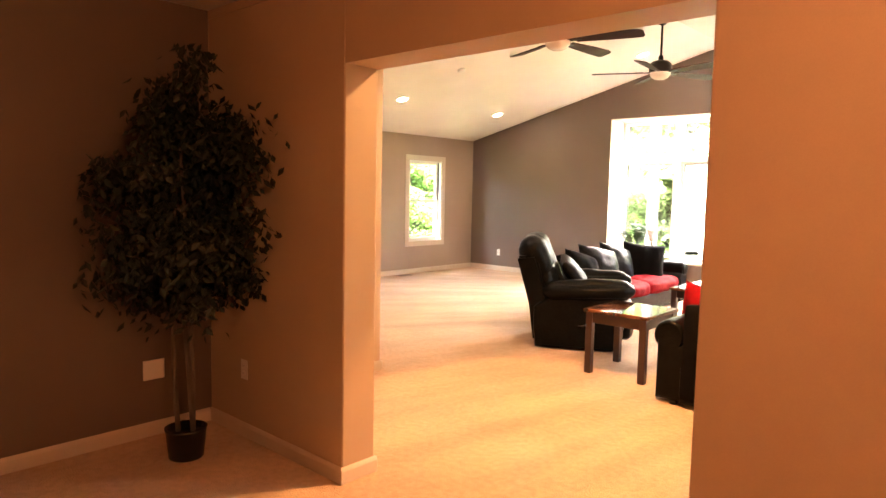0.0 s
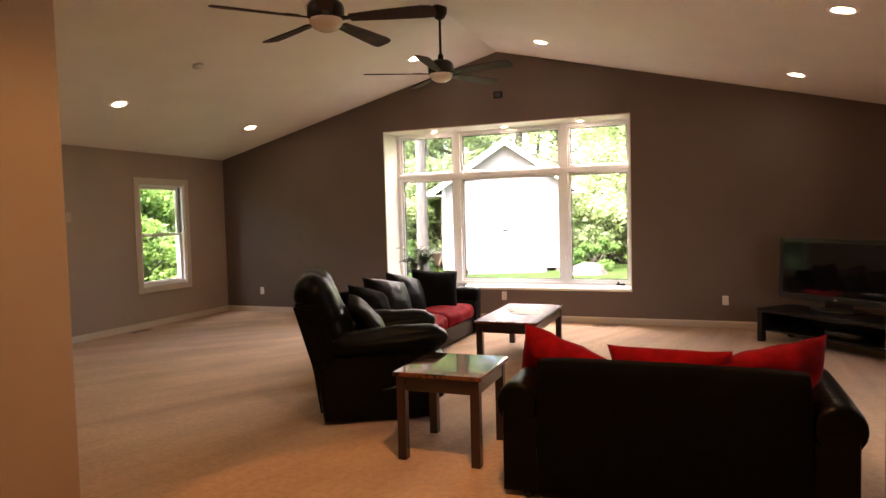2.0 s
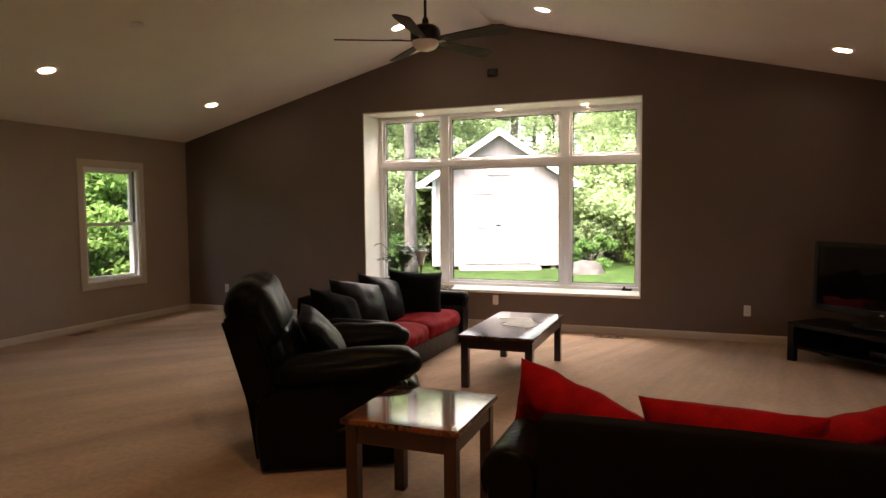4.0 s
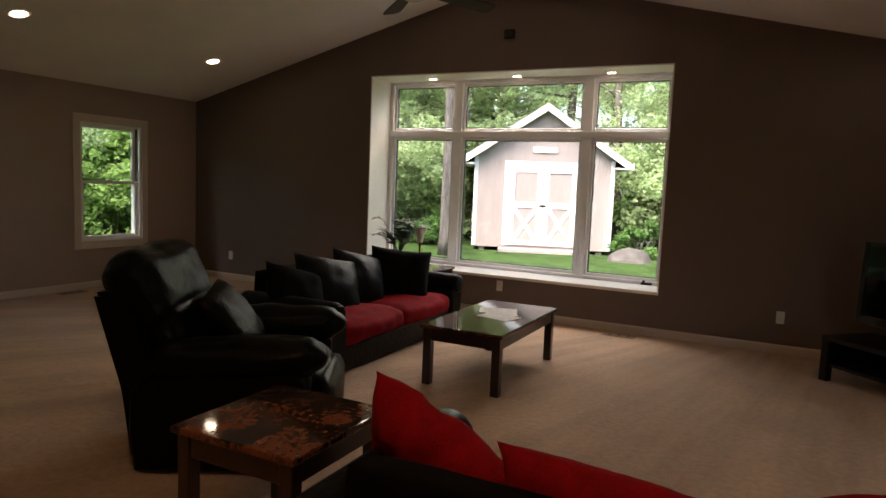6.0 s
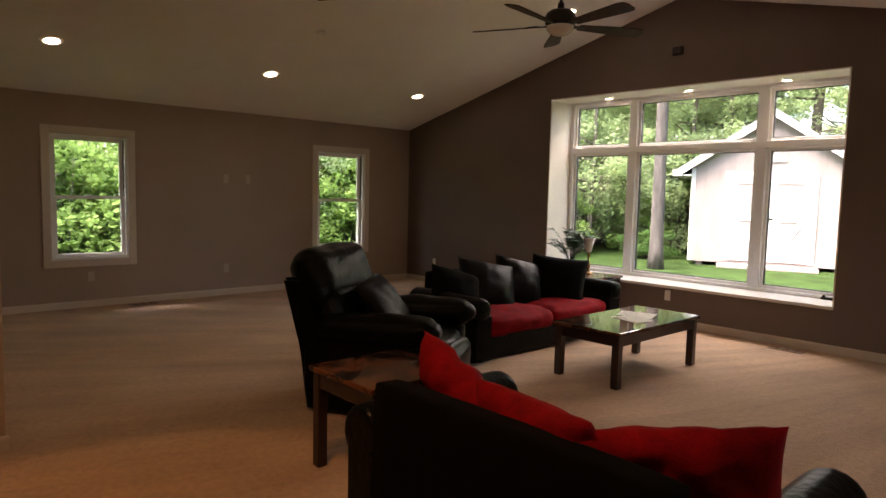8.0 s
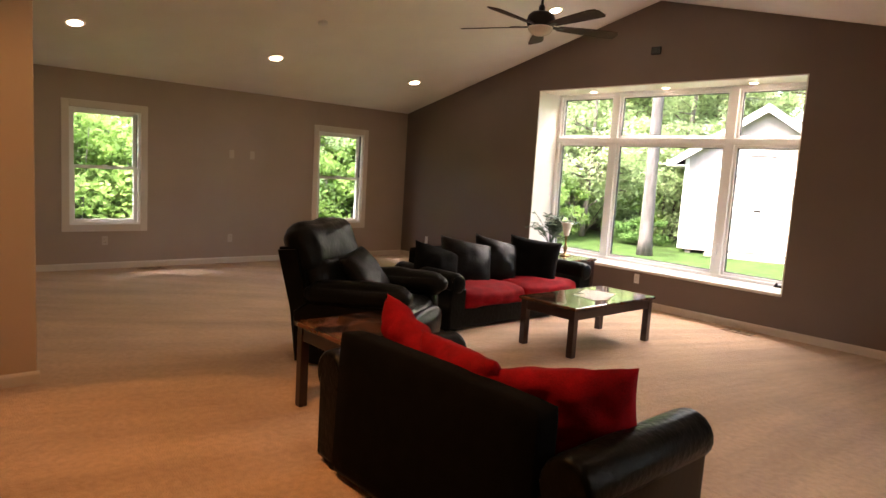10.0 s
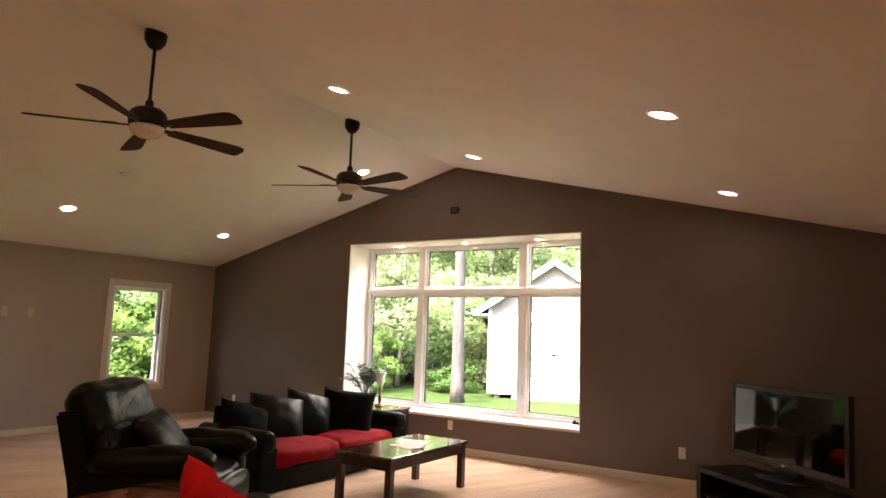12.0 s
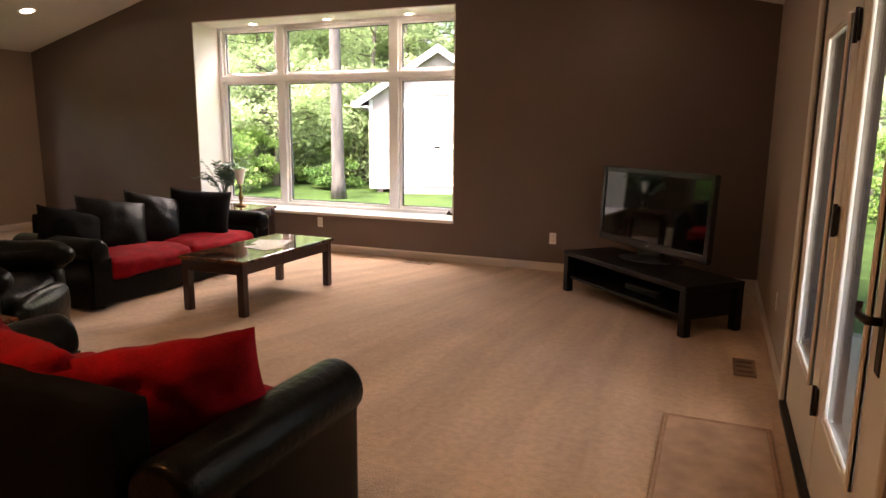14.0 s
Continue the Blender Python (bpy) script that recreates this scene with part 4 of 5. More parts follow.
def frame_pose(top, along, front, size_h):
    """A pose for a leaning cushion from the middle of its top edge, the way along it, and the way its foot leans."""
    x = Vector(along).normalized()
    y = (Vector((0, 0, 1)) - Vector((front[0], front[1], 0)).normalized() * front[2]).normalized()
    z = x.cross(y).normalized()
    y = z.cross(x)
    c = Vector(top) - y * size_h * 0.46
    return Matrix(((x.x, y.x, z.x, c.x), (x.y, y.y, z.y, c.y), (x.z, y.z, z.z, c.z), (0, 0, 0, 1)))


for k, (top, along, front, w, h, th) in enumerate((((-1.59, 5.06, 0.735), (0.48, -0.10, -0.17), (0.35, 0.9, 0.35), 0.56, 0.48, 0.24), ((-1.08, 4.90, 0.765), (1, -0.2, 0.03), (0.1, 1, 0.3), 0.60, 0.44, 0.20), ((-0.62, 4.98, 0.775), (0.48, 0.29, 0.08), (-0.52, 0.86, 0.35), 0.62, 0.46, 0.20))):
    pillow("throw_pillow", frame_pose(top, along, front, h), w, h, th, RED, "red plush throw pillow leaning on the loveseat back", k + 1, "red throw pillows", 22, 0.40, 0.07)
# black cushions along the far sofa's back
row = [(-3.84, 8.65, 0.55, 0.58, 0.55, 74, -48, -6, 0.19, FABRIC, "square black fabric pillow propped against the sofa arm"),
       (-4.02, 8.24, 0.555, 0.54, 0.53, 64, -14, -15, 0.29, SOFTLEATHER, "black leather back pillow leaning on the sofa"),
       (-4.02, 7.79, 0.545, 0.61, 0.55, 62, -16, -12, 0.31, SOFTLEATHER, "black leather back pillow leaning on the sofa"),
       (-4.00, 7.35, 0.525, 0.51, 0.50, 58, -10, -20, 0.29, FABRIC, "black fabric pillow slumped by the sofa arm")]
for k, (x, y, z, w, h, rx, turn, roll, th, mt, lab) in enumerate(row):
    m = pose(x, y, z, 0, 0, 90 + turn) @ pose(0, 0, 0, rx, 0, 0) @ pose(0, 0, 0, 0, 0, roll)
    pillow("back_pillow", m, w, h, th, mt, lab, k + 20, "black sofa pillows", 16, 0.40 if k == 0 else 0.46, 0.07)

# recliner: local +y is the way it faces
REC = pose(-3.25, 6.03, 0, 0, 0, -61)
rec = thing("recliner", REC, "black leather rocker recliner with stuffed arms and back", "recliner")
bm = nb()
prism(bm, [(-0.35, 0.0), (0.32, 0.0), (0.36, 0.10), (0.36, 0.30), (-0.35, 0.30)], "x", -0.38, 0.38)
part("base", bm, FABRIC, rec)
for sx in (-1, 1):
    bm = nb()
    prof = [(-0.41, 0.015), (0.34, 0.015), (0.385, 0.06), (0.41, 0.30), (0.41, 0.47), (0.36, 0.53), (0.10, 0.545), (-0.12, 0.53), (-0.30, 0.50), (-0.43, 0.40), (-0.435, 0.20)]
    cy, cz = -0.03, 0.28
    rings = []
    for x, k in ((0.33, 0.96), (0.345, 0.995), (0.39, 1.0), (0.435, 0.99), (0.452, 0.965), (0.460, 0.92)):
        rings.append([bm.verts.new((sx * x, cy + (py - cy) * k, cz + (pz - cz) * k)) for py, pz in prof])
    c = len(prof)
    fs = [bm.faces.new((a[i], a[(i + 1) % c], b[(i + 1) % c], b[i])) for a, b in zip(rings, rings[1:]) for i in range(c)]
    for f in fs:
        f.smooth = True
    fs += [bm.faces.new(rings[0]), bm.faces.new(rings[-1][::-1])]
    bmesh.ops.recalc_face_normals(bm, faces=fs)
    side = part("side_panel", bm, LEATHER, rec)
    bm = nb()
    soft_box(bm, 0.21, 0.80, 0.17, pose(sx * 0.385, 0.07, 0.475, 3, 0, 0), 0.08, 0.03, 16, sx + 9, 0.013)
    part("arm_pad", bm, LEATHER, side)
bm = nb()
soft_box(bm, 0.62, 0.62, 0.20, pose(0, 0.12, 0.28, 4, 0, 0), 0.07, 0.04, 12, 31, 0.012)
part("seat_cushion", bm, LEATHER, rec)
bm = nb()
soft_box(bm, 0.62, 0.12, 0.32, pose(0, 0.42, 0.10, -4, 0, 0), 0.05, 0.03, 10, 33, 0.012)
part("footrest", bm, LEATHER, rec)
bm = nb()
prism(bm, [(-0.43, 0.06), (-0.20, 0.10), (-0.42, 0.88), (-0.605, 0.86), (-0.475, 0.40)], "x", -0.43, 0.43)
bmesh.ops.bevel(bm, geom=list(bm.edges), offset=0.02, segments=2, affect="EDGES")
part("back_shell", bm, LEATHER, rec)
bm = nb()
soft_box(bm, 0.70, 0.20, 0.40, pose(0, -0.25, 0.42, 19, 0, 0), 0.09, 0.025, 16, 35, 0.016)
part("lumbar_cushion", bm, LEATHER, rec)
bm = nb()
soft_box(bm, 0.80, 0.25, 0.42, pose(0, -0.36, 0.645, 22, 0, 0), 0.11, 0.02, 18, 37, 0.018)
part("head_cushion", bm, LEATHER, rec)
bm = nb()
tube(bm, [(0.455, 0.0, 0.24), (0.48, 0.0, 0.24), (0.49, 0.02, 0.24), (0.49, 0.10, 0.26)], [0.012, 0.012, 0.012, 0.014], 10)
part("recline_lever", bm, BLACKPL, rec)
mm = REC @ pose(-0.03, -0.07, 0.655, 0, 0, 180) @ pose(0, 0, 0, 52, 0, 0) @ pose(0, 0, 0, 0, 0, 9)
pillow("throw_pillow", mm, 0.46, 0.42, 0.16, SOFTLEATHER, "black quilted leather pillow on the recliner", 51, "recliner pillows", 16, 0.34, 0.0)

# ---- television corner ----
TVM = pose(0.185, 8.84, 0, 0, 0, -44.7)   # local +x along the front edge, +y towards the corner
stand = thing("tv_stand", TVM, "low black-brown wooden television stand set across the corner", "tv stand")
bm = nb()
box(bm, -0.76, 0.76, 0.0, 0.54, 0.325, 0.365, 0.004, 1)
part("top", bm, BLACKWOOD, stand)
bm = nb()
box(bm, -0.71, 0.71, 0.03, 0.51, 0.12, 0.145, 0.003, 1)
part("shelf", bm, BLACKWOOD, stand)
bm = nb()
box(bm, -0.70, 0.70, 0.50, 0.515, 0.146, 0.324)
part("back_panel", bm, BLACKWOOD, stand)
for x in (-0.725, 0.725):
    for y in (0.035, 0.505):
        bm = nb()
        box(bm, x - 0.032, x + 0.032, y - 0.032, y + 0.032, 0, 0.325, 0.003, 1)
        part("leg", bm, BLACKWOOD, stand)
    bm = nb()
    box(bm, x - 0.012, x + 0.012, 0.068, 0.472, 0.12, 0.324)
    part("end_panel", bm, BLACKWOOD, stand)

TVP = pose(0.36, 9.21, 0.366, 0, 0, -45.2) @ pose(0, 0, 0, -2.5, 0, 0)
tv = thing("television", TVP, "large black flat-screen television, switched off, on a low stand", "television")
bm = nb()
bw, z0, z1, th = 0.045, 0.085, 0.745, 0.05
hw = 0.67
box(bm, -hw, -hw + bw, 0, th, z0, z1, 0.006, 2)
box(bm, hw - bw, hw, 0, th, z0, z1, 0.006, 2)
box(bm, -hw + bw, hw - bw, 0.001, th, z1 - bw, z1, 0.006, 2)
box(bm, -hw + bw, hw - bw, 0.001, th, z0, z0 + 0.065, 0.006, 2)
box(bm, -hw + bw, hw - bw, 0.016, th + 0.03, z0 + 0.06, z1 - bw + 0.005)
part("bezel", bm, BLACKPL, tv)
bm = nb()
box(bm, -hw + bw, hw - bw, 0.009, 0.0155, z0 + 0.065, z1 - bw)
part("screen", bm, SCREEN, tv, "dark glossy screen")
bm = nb()
box(bm, -0.14, 0.14, 0.03, 0.09, 0.015, z0 + 0.02, 0.01, 2)
lathe(bm, [(0.26, 0.0), (0.26, 0.008), (0.22, 0.018), (0.05, 0.024)], 32, (0, 0.06, 0))
part("pedestal", bm, BLACKPL, tv)
bm = nb()
box(bm, -0.018, 0.018, -0.002, 0.002, z0 + 0.024, z0 + 0.036, 0.001, 1)
part("badge", bm, PLATE, tv, "small pale badge")
rcv = thing("cable_box", TVM @ pose(0.1, 0.16, 0.146), "low black media box on the stand's shelf", "media box")
bm = nb()
box(bm, -0.19, 0.19, 0, 0.24, 0.006, 0.06, 0.004, 1)
part("case", bm, BLACKPL, rcv)
bm = nb()
box(bm, -0.15, 0.15, -0.002, 0.002, 0.025, 0.045)
part("front_panel", bm, SCREEN, rcv)

# ---- lamp and palm on the far end table ----
lamp = thing("table_lamp", pose(-4.24, 9.75, 0.5255), "brass torchiere table lamp with a white glass shade", "table lamp")
bm = nb()
lathe(bm, [(0.065, 0), (0.068, 0.008), (0.05, 0.018), (0.022, 0.03), (0.014, 0.05), (0.02, 0.07), (0.028, 0.10), (0.02, 0.13), (0.011, 0.15), (0.011, 0.20), (0.018, 0.22), (0.010, 0.24), (0.024, 0.262)], 20)
part("lamp_base", bm, BRASS, lamp)
bm = nb()
lathe(bm, [(0.024, 0.255), (0.034, 0.265), (0.040, 0.30), (0.050, 0.35), (0.064, 0.40), (0.078, 0.425), (0.074, 0.425), (0.060, 0.40), (0.046, 0.35), (0.036, 0.30), (0.02, 0.272)], 24)
part("shade", bm, FROST, lamp, "white frosted glass shade")

palm = thing("potted_palm", pose(-4.52, 9.78, 0.5255), "small potted palm with thin dark green fronds", "potted plant")
bm = nb()
lathe(bm, [(0.05, 0), (0.055, 0.005), (0.068, 0.10), (0.072, 0.115), (0.06, 0.115), (0.055, 0.09)], 20)
part("pot", bm, BLACKPL, palm)
rng = random.Random(4)
for k in range(22):
    a, reach, rise = rng.uniform(0, 6.28), rng.uniform(0.18, 0.36), rng.uniform(0.38, 0.76)
    pts = []
    for s in range(6):
        u = s / 5
        pts.append(Vector((math.cos(a) * reach * u, math.sin(a) * reach * u, 0.10 + rise * (u - 0.45 * u * u * u))))
    bm = nb()
    tube(bm, pts, [0.003, 0.0028, 0.0025, 0.002, 0.0016, 0.001], 5)
    side = Vector((-math.sin(a), math.cos(a), 0))
    for s in range(12):
        u = 0.3 + 0.7 * s / 11
        i = min(4, int(u * 5))
        p = pts[i].lerp(pts[i + 1], u * 5 - i)
        d = (pts[i + 1] - pts[i]).normalized()
        for sg in (-1, 1):
            L = 0.11 * (1.1 - 0.5 * u)
            tip = p + (side * sg * 0.8 + d * 0.6 + Vector((0, 0, rng.uniform(-0.35, 0.1)))) * L
            w = d * 0.008
            vs = [bm.verts.new(q) for q in (p - w, p + w, p.lerp(tip, 0.6) + w * 1.1, tip, p.lerp(tip, 0.6) - w * 0.5)]
            bm.faces.new(vs)
    part("frond", bm, PALM, palm)

# ---- hall: artificial ficus ----
tree = thing("ficus_tree", pose(-3.27, 1.95, 0), "tall artificial ficus tree with dark leaves in a small black pot", "indoor tree")
bm = nb()
lathe(bm, [(0.085, 0), (0.09, 0.005), (0.105, 0.15), (0.11, 0.165), (0.095, 0.165), (0.09, 0.14)], 24)
part("pot", bm, BLACKPL, tree)
bm = nb()
rng = random.Random(11)
tips = []
for k in range(3):
    o = Vector((0.018 * math.cos(k * 2.1), 0.018 * math.sin(k * 2.1), 0))
    pts = [o + Vector((0.03 * math.sin(3 * u + k * 2), 0.03 * math.cos(3 * u + k), 0.12 + 1.75 * u)) for u in (0, 0.2, 0.4, 0.6, 0.8, 1)]
    tube(bm, pts, [0.014, 0.013, 0.012, 0.010, 0.008, 0.004], 7)
    for j in range(16):
        u = rng.uniform(0.42, 1)
        base = pts[0].lerp(pts[-1], u)
        a = rng.uniform(0, 6.28)
        spread = 0.14 + 0.27 * math.sin(min(1, (1.08 - u) / 0.55) * 2.0)
        end = base + Vector((math.cos(a) * spread, math.sin(a) * spread, rng.uniform(-0.05, 0.28)))
        end.x = max(end.x, -0.38)
        end.y = min(end.y, 0.37)
        mid = base.lerp(end, 0.5) + Vector((0, 0, 0.05))
        tube(bm, [base, mid, end], [0.006, 0.004, 0.002], 5)
        tips.append((base, mid, end))
part("trunk", bm, BARK, tree)
bm = nb()
for base, mid, end in tips:
    for j in range(200):
        u = rng.uniform(0.15, 1.12)
        p = (base.lerp(mid, u * 2) if u < 0.5 else mid.lerp(end, u * 2 - 1)) + Vector((rng.gauss(0, 0.05), rng.gauss(0, 0.05), rng.gauss(-0.04, 0.06)))
        p.x, p.y = max(p.x, -0.41), min(p.y, 0.40)
        p.z = min(2.3, p.z)
        a, L = rng.uniform(0, 6.28), rng.uniform(0.04, 0.07)
        d = Vector((math.cos(a) * 0.7, math.sin(a) * 0.7, -rng.uniform(0.3, 1.1))).normalized()
        s = d.cross(Vector((rng.gauss(0, 1), rng.gauss(0, 1), 1))).normalized() * L * 0.24
        n_ = d.cross(s).normalized() * L * 0.06
        vs = [bm.verts.new(q) for q in (p, p + d * L * 0.45 + s + n_, p + d * L, p + d * L * 0.45 - s + n_)]
        bm.faces.new((vs[0], vs[1], vs[2]))
        bm.faces.new((vs[0], vs[2], vs[3]))
part("foliage", bm, DEADLEAF, tree, "dense dark green leaves")

# ---- shed ----
SHED = pose(-6.38, 20.55, GROUND, 0, 0, 22.6)   # local -y faces the house
shed = thing("garden_shed", SHED, "pinkish-beige wooden garden shed with white trim and double doors", "shed")
HWID, EAVE, PEAK, DEPTH = 1.88, 2.47, 4.02, 4.2
pitch = (PEAK - EAVE) / 2.30


def shed_top(x):
    return PEAK - 0.16 - pitch * abs(x)


bm = nb()
prism(bm, [(-HWID, 0.14), (HWID, 0.14), (HWID, shed_top(HWID)), (0, shed_top(0)), (-HWID, shed_top(HWID))], "y", 0.02, DEPTH)
part("walls", bm, SIDING, shed)
bm = nb()
for x in (-1.6, -0.6, 0.6, 1.6):
    box(bm, x - 0.08, x + 0.08, 0.05, DEPTH, -0.02, 0.14, 0.01, 1)
part("skids", bm, BARK, shed)
bm = nb()
box(bm, -HWID - 0.01, HWID + 0.01, 0.0, 0.03, 0.10, 0.20)
part("skirt_board", bm, SIDING, shed)
for sx in (-1, 1):
    bm = nb()
    pts = [(0, PEAK - 0.06), (sx * 2.36, PEAK - 0.06 - pitch * 2.36), (sx * 2.36, PEAK - pitch * 2.36), (0, PEAK)]
    prism(bm, pts, "y", -0.24, DEPTH + 0.3)
    roofp = part("roof_slope", bm, SHINGLE, shed, "grey shingle roof slope")
    bm = nb()
    pts = [(0, PEAK - 0.22), (sx * 2.12, PEAK - 0.22 - pitch * 2.12), (sx * 2.12, EAVE - 0.14), (sx * 2.33, EAVE - 0.14), (sx * 2.33, PEAK - pitch * 2.33 - 0.02), (0, PEAK - 0.02)]
    prism(bm, pts, "y", -0.28, -0.22)
    part("rake_board", bm, SHEDTRIM, roofp, "white rake board")
    bm = nb()
    box(bm, min(sx * HWID, sx * 2.33), max(sx * HWID, sx * 2.33), -0.22, DEPTH + 0.28, EAVE - 0.14, EAVE - 0.10)
    box(bm, sx * 2.33 - 0.02, sx * 2.33 + 0.02, -0.22, DEPTH + 0.28, EAVE - 0.14, EAVE + 0.02)
    part("soffit", bm, SHEDTRIM, shed)
    bm = nb()
    box(bm, sx * (HWID - 0.045) - 0.05, sx * (HWID - 0.045) + 0.055, -0.022, 0.02, 0.12, shed_top(HWID) - 0.05, 0.004, 1)
    part("corner_board", bm, SHEDTRIM, shed)
bm = nb()
box(bm, -0.33, 0.33, -0.03, 0.0, 2.70, 2.86, 0.03, 2)
part("gable_vent", bm, SHEDTRIM, shed, "white gable vent strip")
bm = nb()
for a in ((-1.06, -0.92, 0.16, 2.46), (0.92, 1.06, 0.16, 2.46)):
    box(bm, a[0], a[1], -0.035, 0.0, a[2], a[3], 0.004, 1)
box(bm, -0.92, 0.92, -0.035, 0.0, 2.30, 2.46, 0.004, 1)
part("door_casing", bm, SHEDTRIM, shed)
for sx in (-1, 1):
    d0, d1 = sorted((sx * 0.01, sx * 0.91))
    bm = nb()
    box(bm, d0, d1, -0.02, 0.0, 0.18, 2.29)
    leaf = part("shed_door", bm, SIDING, shed)
    bm = nb()
    for a, b in ((d0, d0 + 0.15), (d1 - 0.15, d1)):
        box(bm, a, b, -0.045, -0.02, 0.18, 2.29, 0.003, 1)
    for z0, z1 in ((0.18, 0.31), (1.20, 1.36), (2.16, 2.29)):
        box(bm, d0 + 0.15, d1 - 0.15, -0.044, -0.02, z0, z1, 0.003, 1)
    part("door_rails", bm, SHEDTRIM, leaf)
    cx, cz, L = (d0 + d1) / 2, 0.755, math.hypot(0.60, 0.89)
    for sg in (-1, 1):
        bm = nb()
        box(bm, -L / 2, L / 2, -0.0425 - 0.001 * sg, -0.02, -0.05, 0.05, 0.003, 1, pose(cx, 0, cz, 0, sg * math.degrees(math.atan2(0.89, 0.60)), 0))
        part("cross_brace", bm, SHEDTRIM, leaf)
bm = nb()
box(bm, -0.09, 0.09, -0.07, -0.045, 1.24, 1.29, 0.008, 1)
part("door_latch", bm, BRONZE, shed)
bm = nb()
box(bm, -1.15, 1.15, -0.5, -0.02, 0.0, 0.10, 0.01, 1)
part("door_step", bm, SIDING, shed, "pale wooden step")
k = -9
while k <= 8:
    x0, x1 = k * 0.207 + 0.004, (k + 1) * 0.207 - 0.004
    bm = nb()
    lo = 0.205
    if x1 <= -1.05 or x0 >= 1.05:
        pass
    else:
        lo = 2.465
    pts = [(x0, lo), (x1, lo), (x1, shed_top(x1)), (x0, shed_top(x0))]
    if x0 < 0 < x1:
        pts.insert(3, (0, shed_top(0)))
    prism(bm, pts, "y", 0.004, 0.018)
    part("plank", bm, SIDING, shed)
    k += 1

# ---- boulder ----
rock = thing("boulder", pose(-3.85, 20.1, GROUND - 0.12), "rounded grey-brown boulder on the lawn", "boulder")
bm = nb()
bmesh.ops.create_icosphere(bm, subdivisions=4, radius=1.0)
for v in bm.verts:
    k = 1 + 0.16 * noise.noise(v.co * 1.6) + 0.05 * noise.noise(v.co * 5)
    v.co = Vector((v.co.x * 0.58 * k, v.co.y * 0.45 * k, v.co.z * 0.46 * k))
for f in bm.faces:
    f.smooth = True
part("stone", bm, STONE, rock)

# ---- woods ----


def leaf_cloud(rng, blobs, per, size):
    """Leaves as small bent blades spread through and over a set of uneven clumps; returns a mesh."""
    c = np.array([b[0] for b in blobs], dtype=float)
    r = np.array([b[1] for b in blobs], dtype=float)
    n = per * len(blobs)
    idx = np.repeat(np.arange(len(blobs)), per)
    d = rng.normal(size=(n, 3))
    d /= np.linalg.norm(d, axis=1)[:, None]
    rad = rng.uniform(0.25, 1.0, n) ** 0.5 * rng.uniform(0.75, 1.15, n)
    p = c[idx] + d * (r[idx] * rad)[:, None] * np.array([1, 1, 0.62])
    a = rng.normal(size=(n, 3)) * np.array([1, 1, 0.6])
    a /= np.linalg.norm(a, axis=1)[:, None]
    up = np.array([0, 0, 1.0]) + rng.normal(size=(n, 3)) * 0.55
    s = np.cross(a, up)
    s /= np.linalg.norm(s, axis=1)[:, None] + 1e-6
    L = (size * rng.uniform(0.6, 1.35, n))[:, None]
    w = L * 0.36
    nn = np.cross(a, s) * L * 0.12
    v = np.stack([p - a * L * 0.5, p + s * w + nn, p + a * L * 0.55 - nn, p - s * w + nn], axis=1).reshape(-1, 3)
    me = bpy.data.meshes.new("leaves")
    me.vertices.add(len(v))
    me.vertices.foreach_set("co", v.ravel())
    me.loops.add(n * 4)
    me.loops.foreach_set("vertex_index", np.arange(n * 4))
    me.polygons.add(n)
    me.polygons.foreach_set("loop_start", np.arange(0, n * 4, 4))
    me.update(calc_edges=True)
    return me


def wood_tree(seed, height, trunk, first, spread, per, size, bark=BARK):
    """A forest tree: tapered leaning trunk, limbs that fork, and a broken crown of leaf clumps along them."""
    rng = random.Random(seed)
    t = thing("tree", I4, "tall slender woodland tree with fresh green leaves", "tree", "woodland trees")
    lean = Vector((rng.uniform(-0.05, 0.05), rng.uniform(-0.05, 0.05), 1))
    pts = [lean * (height * u) + Vector((0.12 * math.sin(u * 5 + seed), 0.12 * math.cos(u * 4 + seed), 0)) * u for u in (0, 0.03, 0.12, 0.3, 0.5, 0.7, 0.88, 1)]
    bm = nb()
    tube(bm, pts, [trunk * k for k in (1.5, 1.15, 1.0, 0.88, 0.72, 0.5, 0.28, 0.08)], 10)
    blobs = []
    for k in range(26):
        u = rng.uniform(first, 0.97)
        i = u * height
        base = lean * i
        a = rng.uniform(0, 6.28)
        L = spread * (0.55 + 0.6 * rng.random()) * (1.15 - 0.6 * u)
        end = base + Vector((math.cos(a) * L, math.sin(a) * L, L * rng.uniform(0.0, 0.55)))
        mid = base.lerp(end, 0.5) + Vector((rng.uniform(-0.2, 0.2), rng.uniform(-0.2, 0.2), rng.uniform(-0.1, 0.35)))
        r0 = trunk * (1 - u) * 0.38 + 0.012
        tube(bm, [base, mid, end], [r0, r0 * 0.6, r0 * 0.2], 6)
        for j in range(3):
            q = mid.lerp(end, rng.uniform(-0.2, 1.1))
            w = q + Vector((rng.gauss(0, 0.5), rng.gauss(0, 0.5), rng.gauss(0.1, 0.25)))
            tube(bm, [q, q.lerp(w, 0.5) + Vector((0, 0, 0.06)), w], [r0 * 0.35, r0 * 0.22, 0.006], 4)
            blobs.append((w, rng.uniform(0.32, 0.75)))
        blobs.append((end, rng.uniform(0.35, 0.8)))
    part("trunk", bm, bark, t)
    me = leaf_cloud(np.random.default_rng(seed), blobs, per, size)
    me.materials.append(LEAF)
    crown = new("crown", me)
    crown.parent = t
    return t


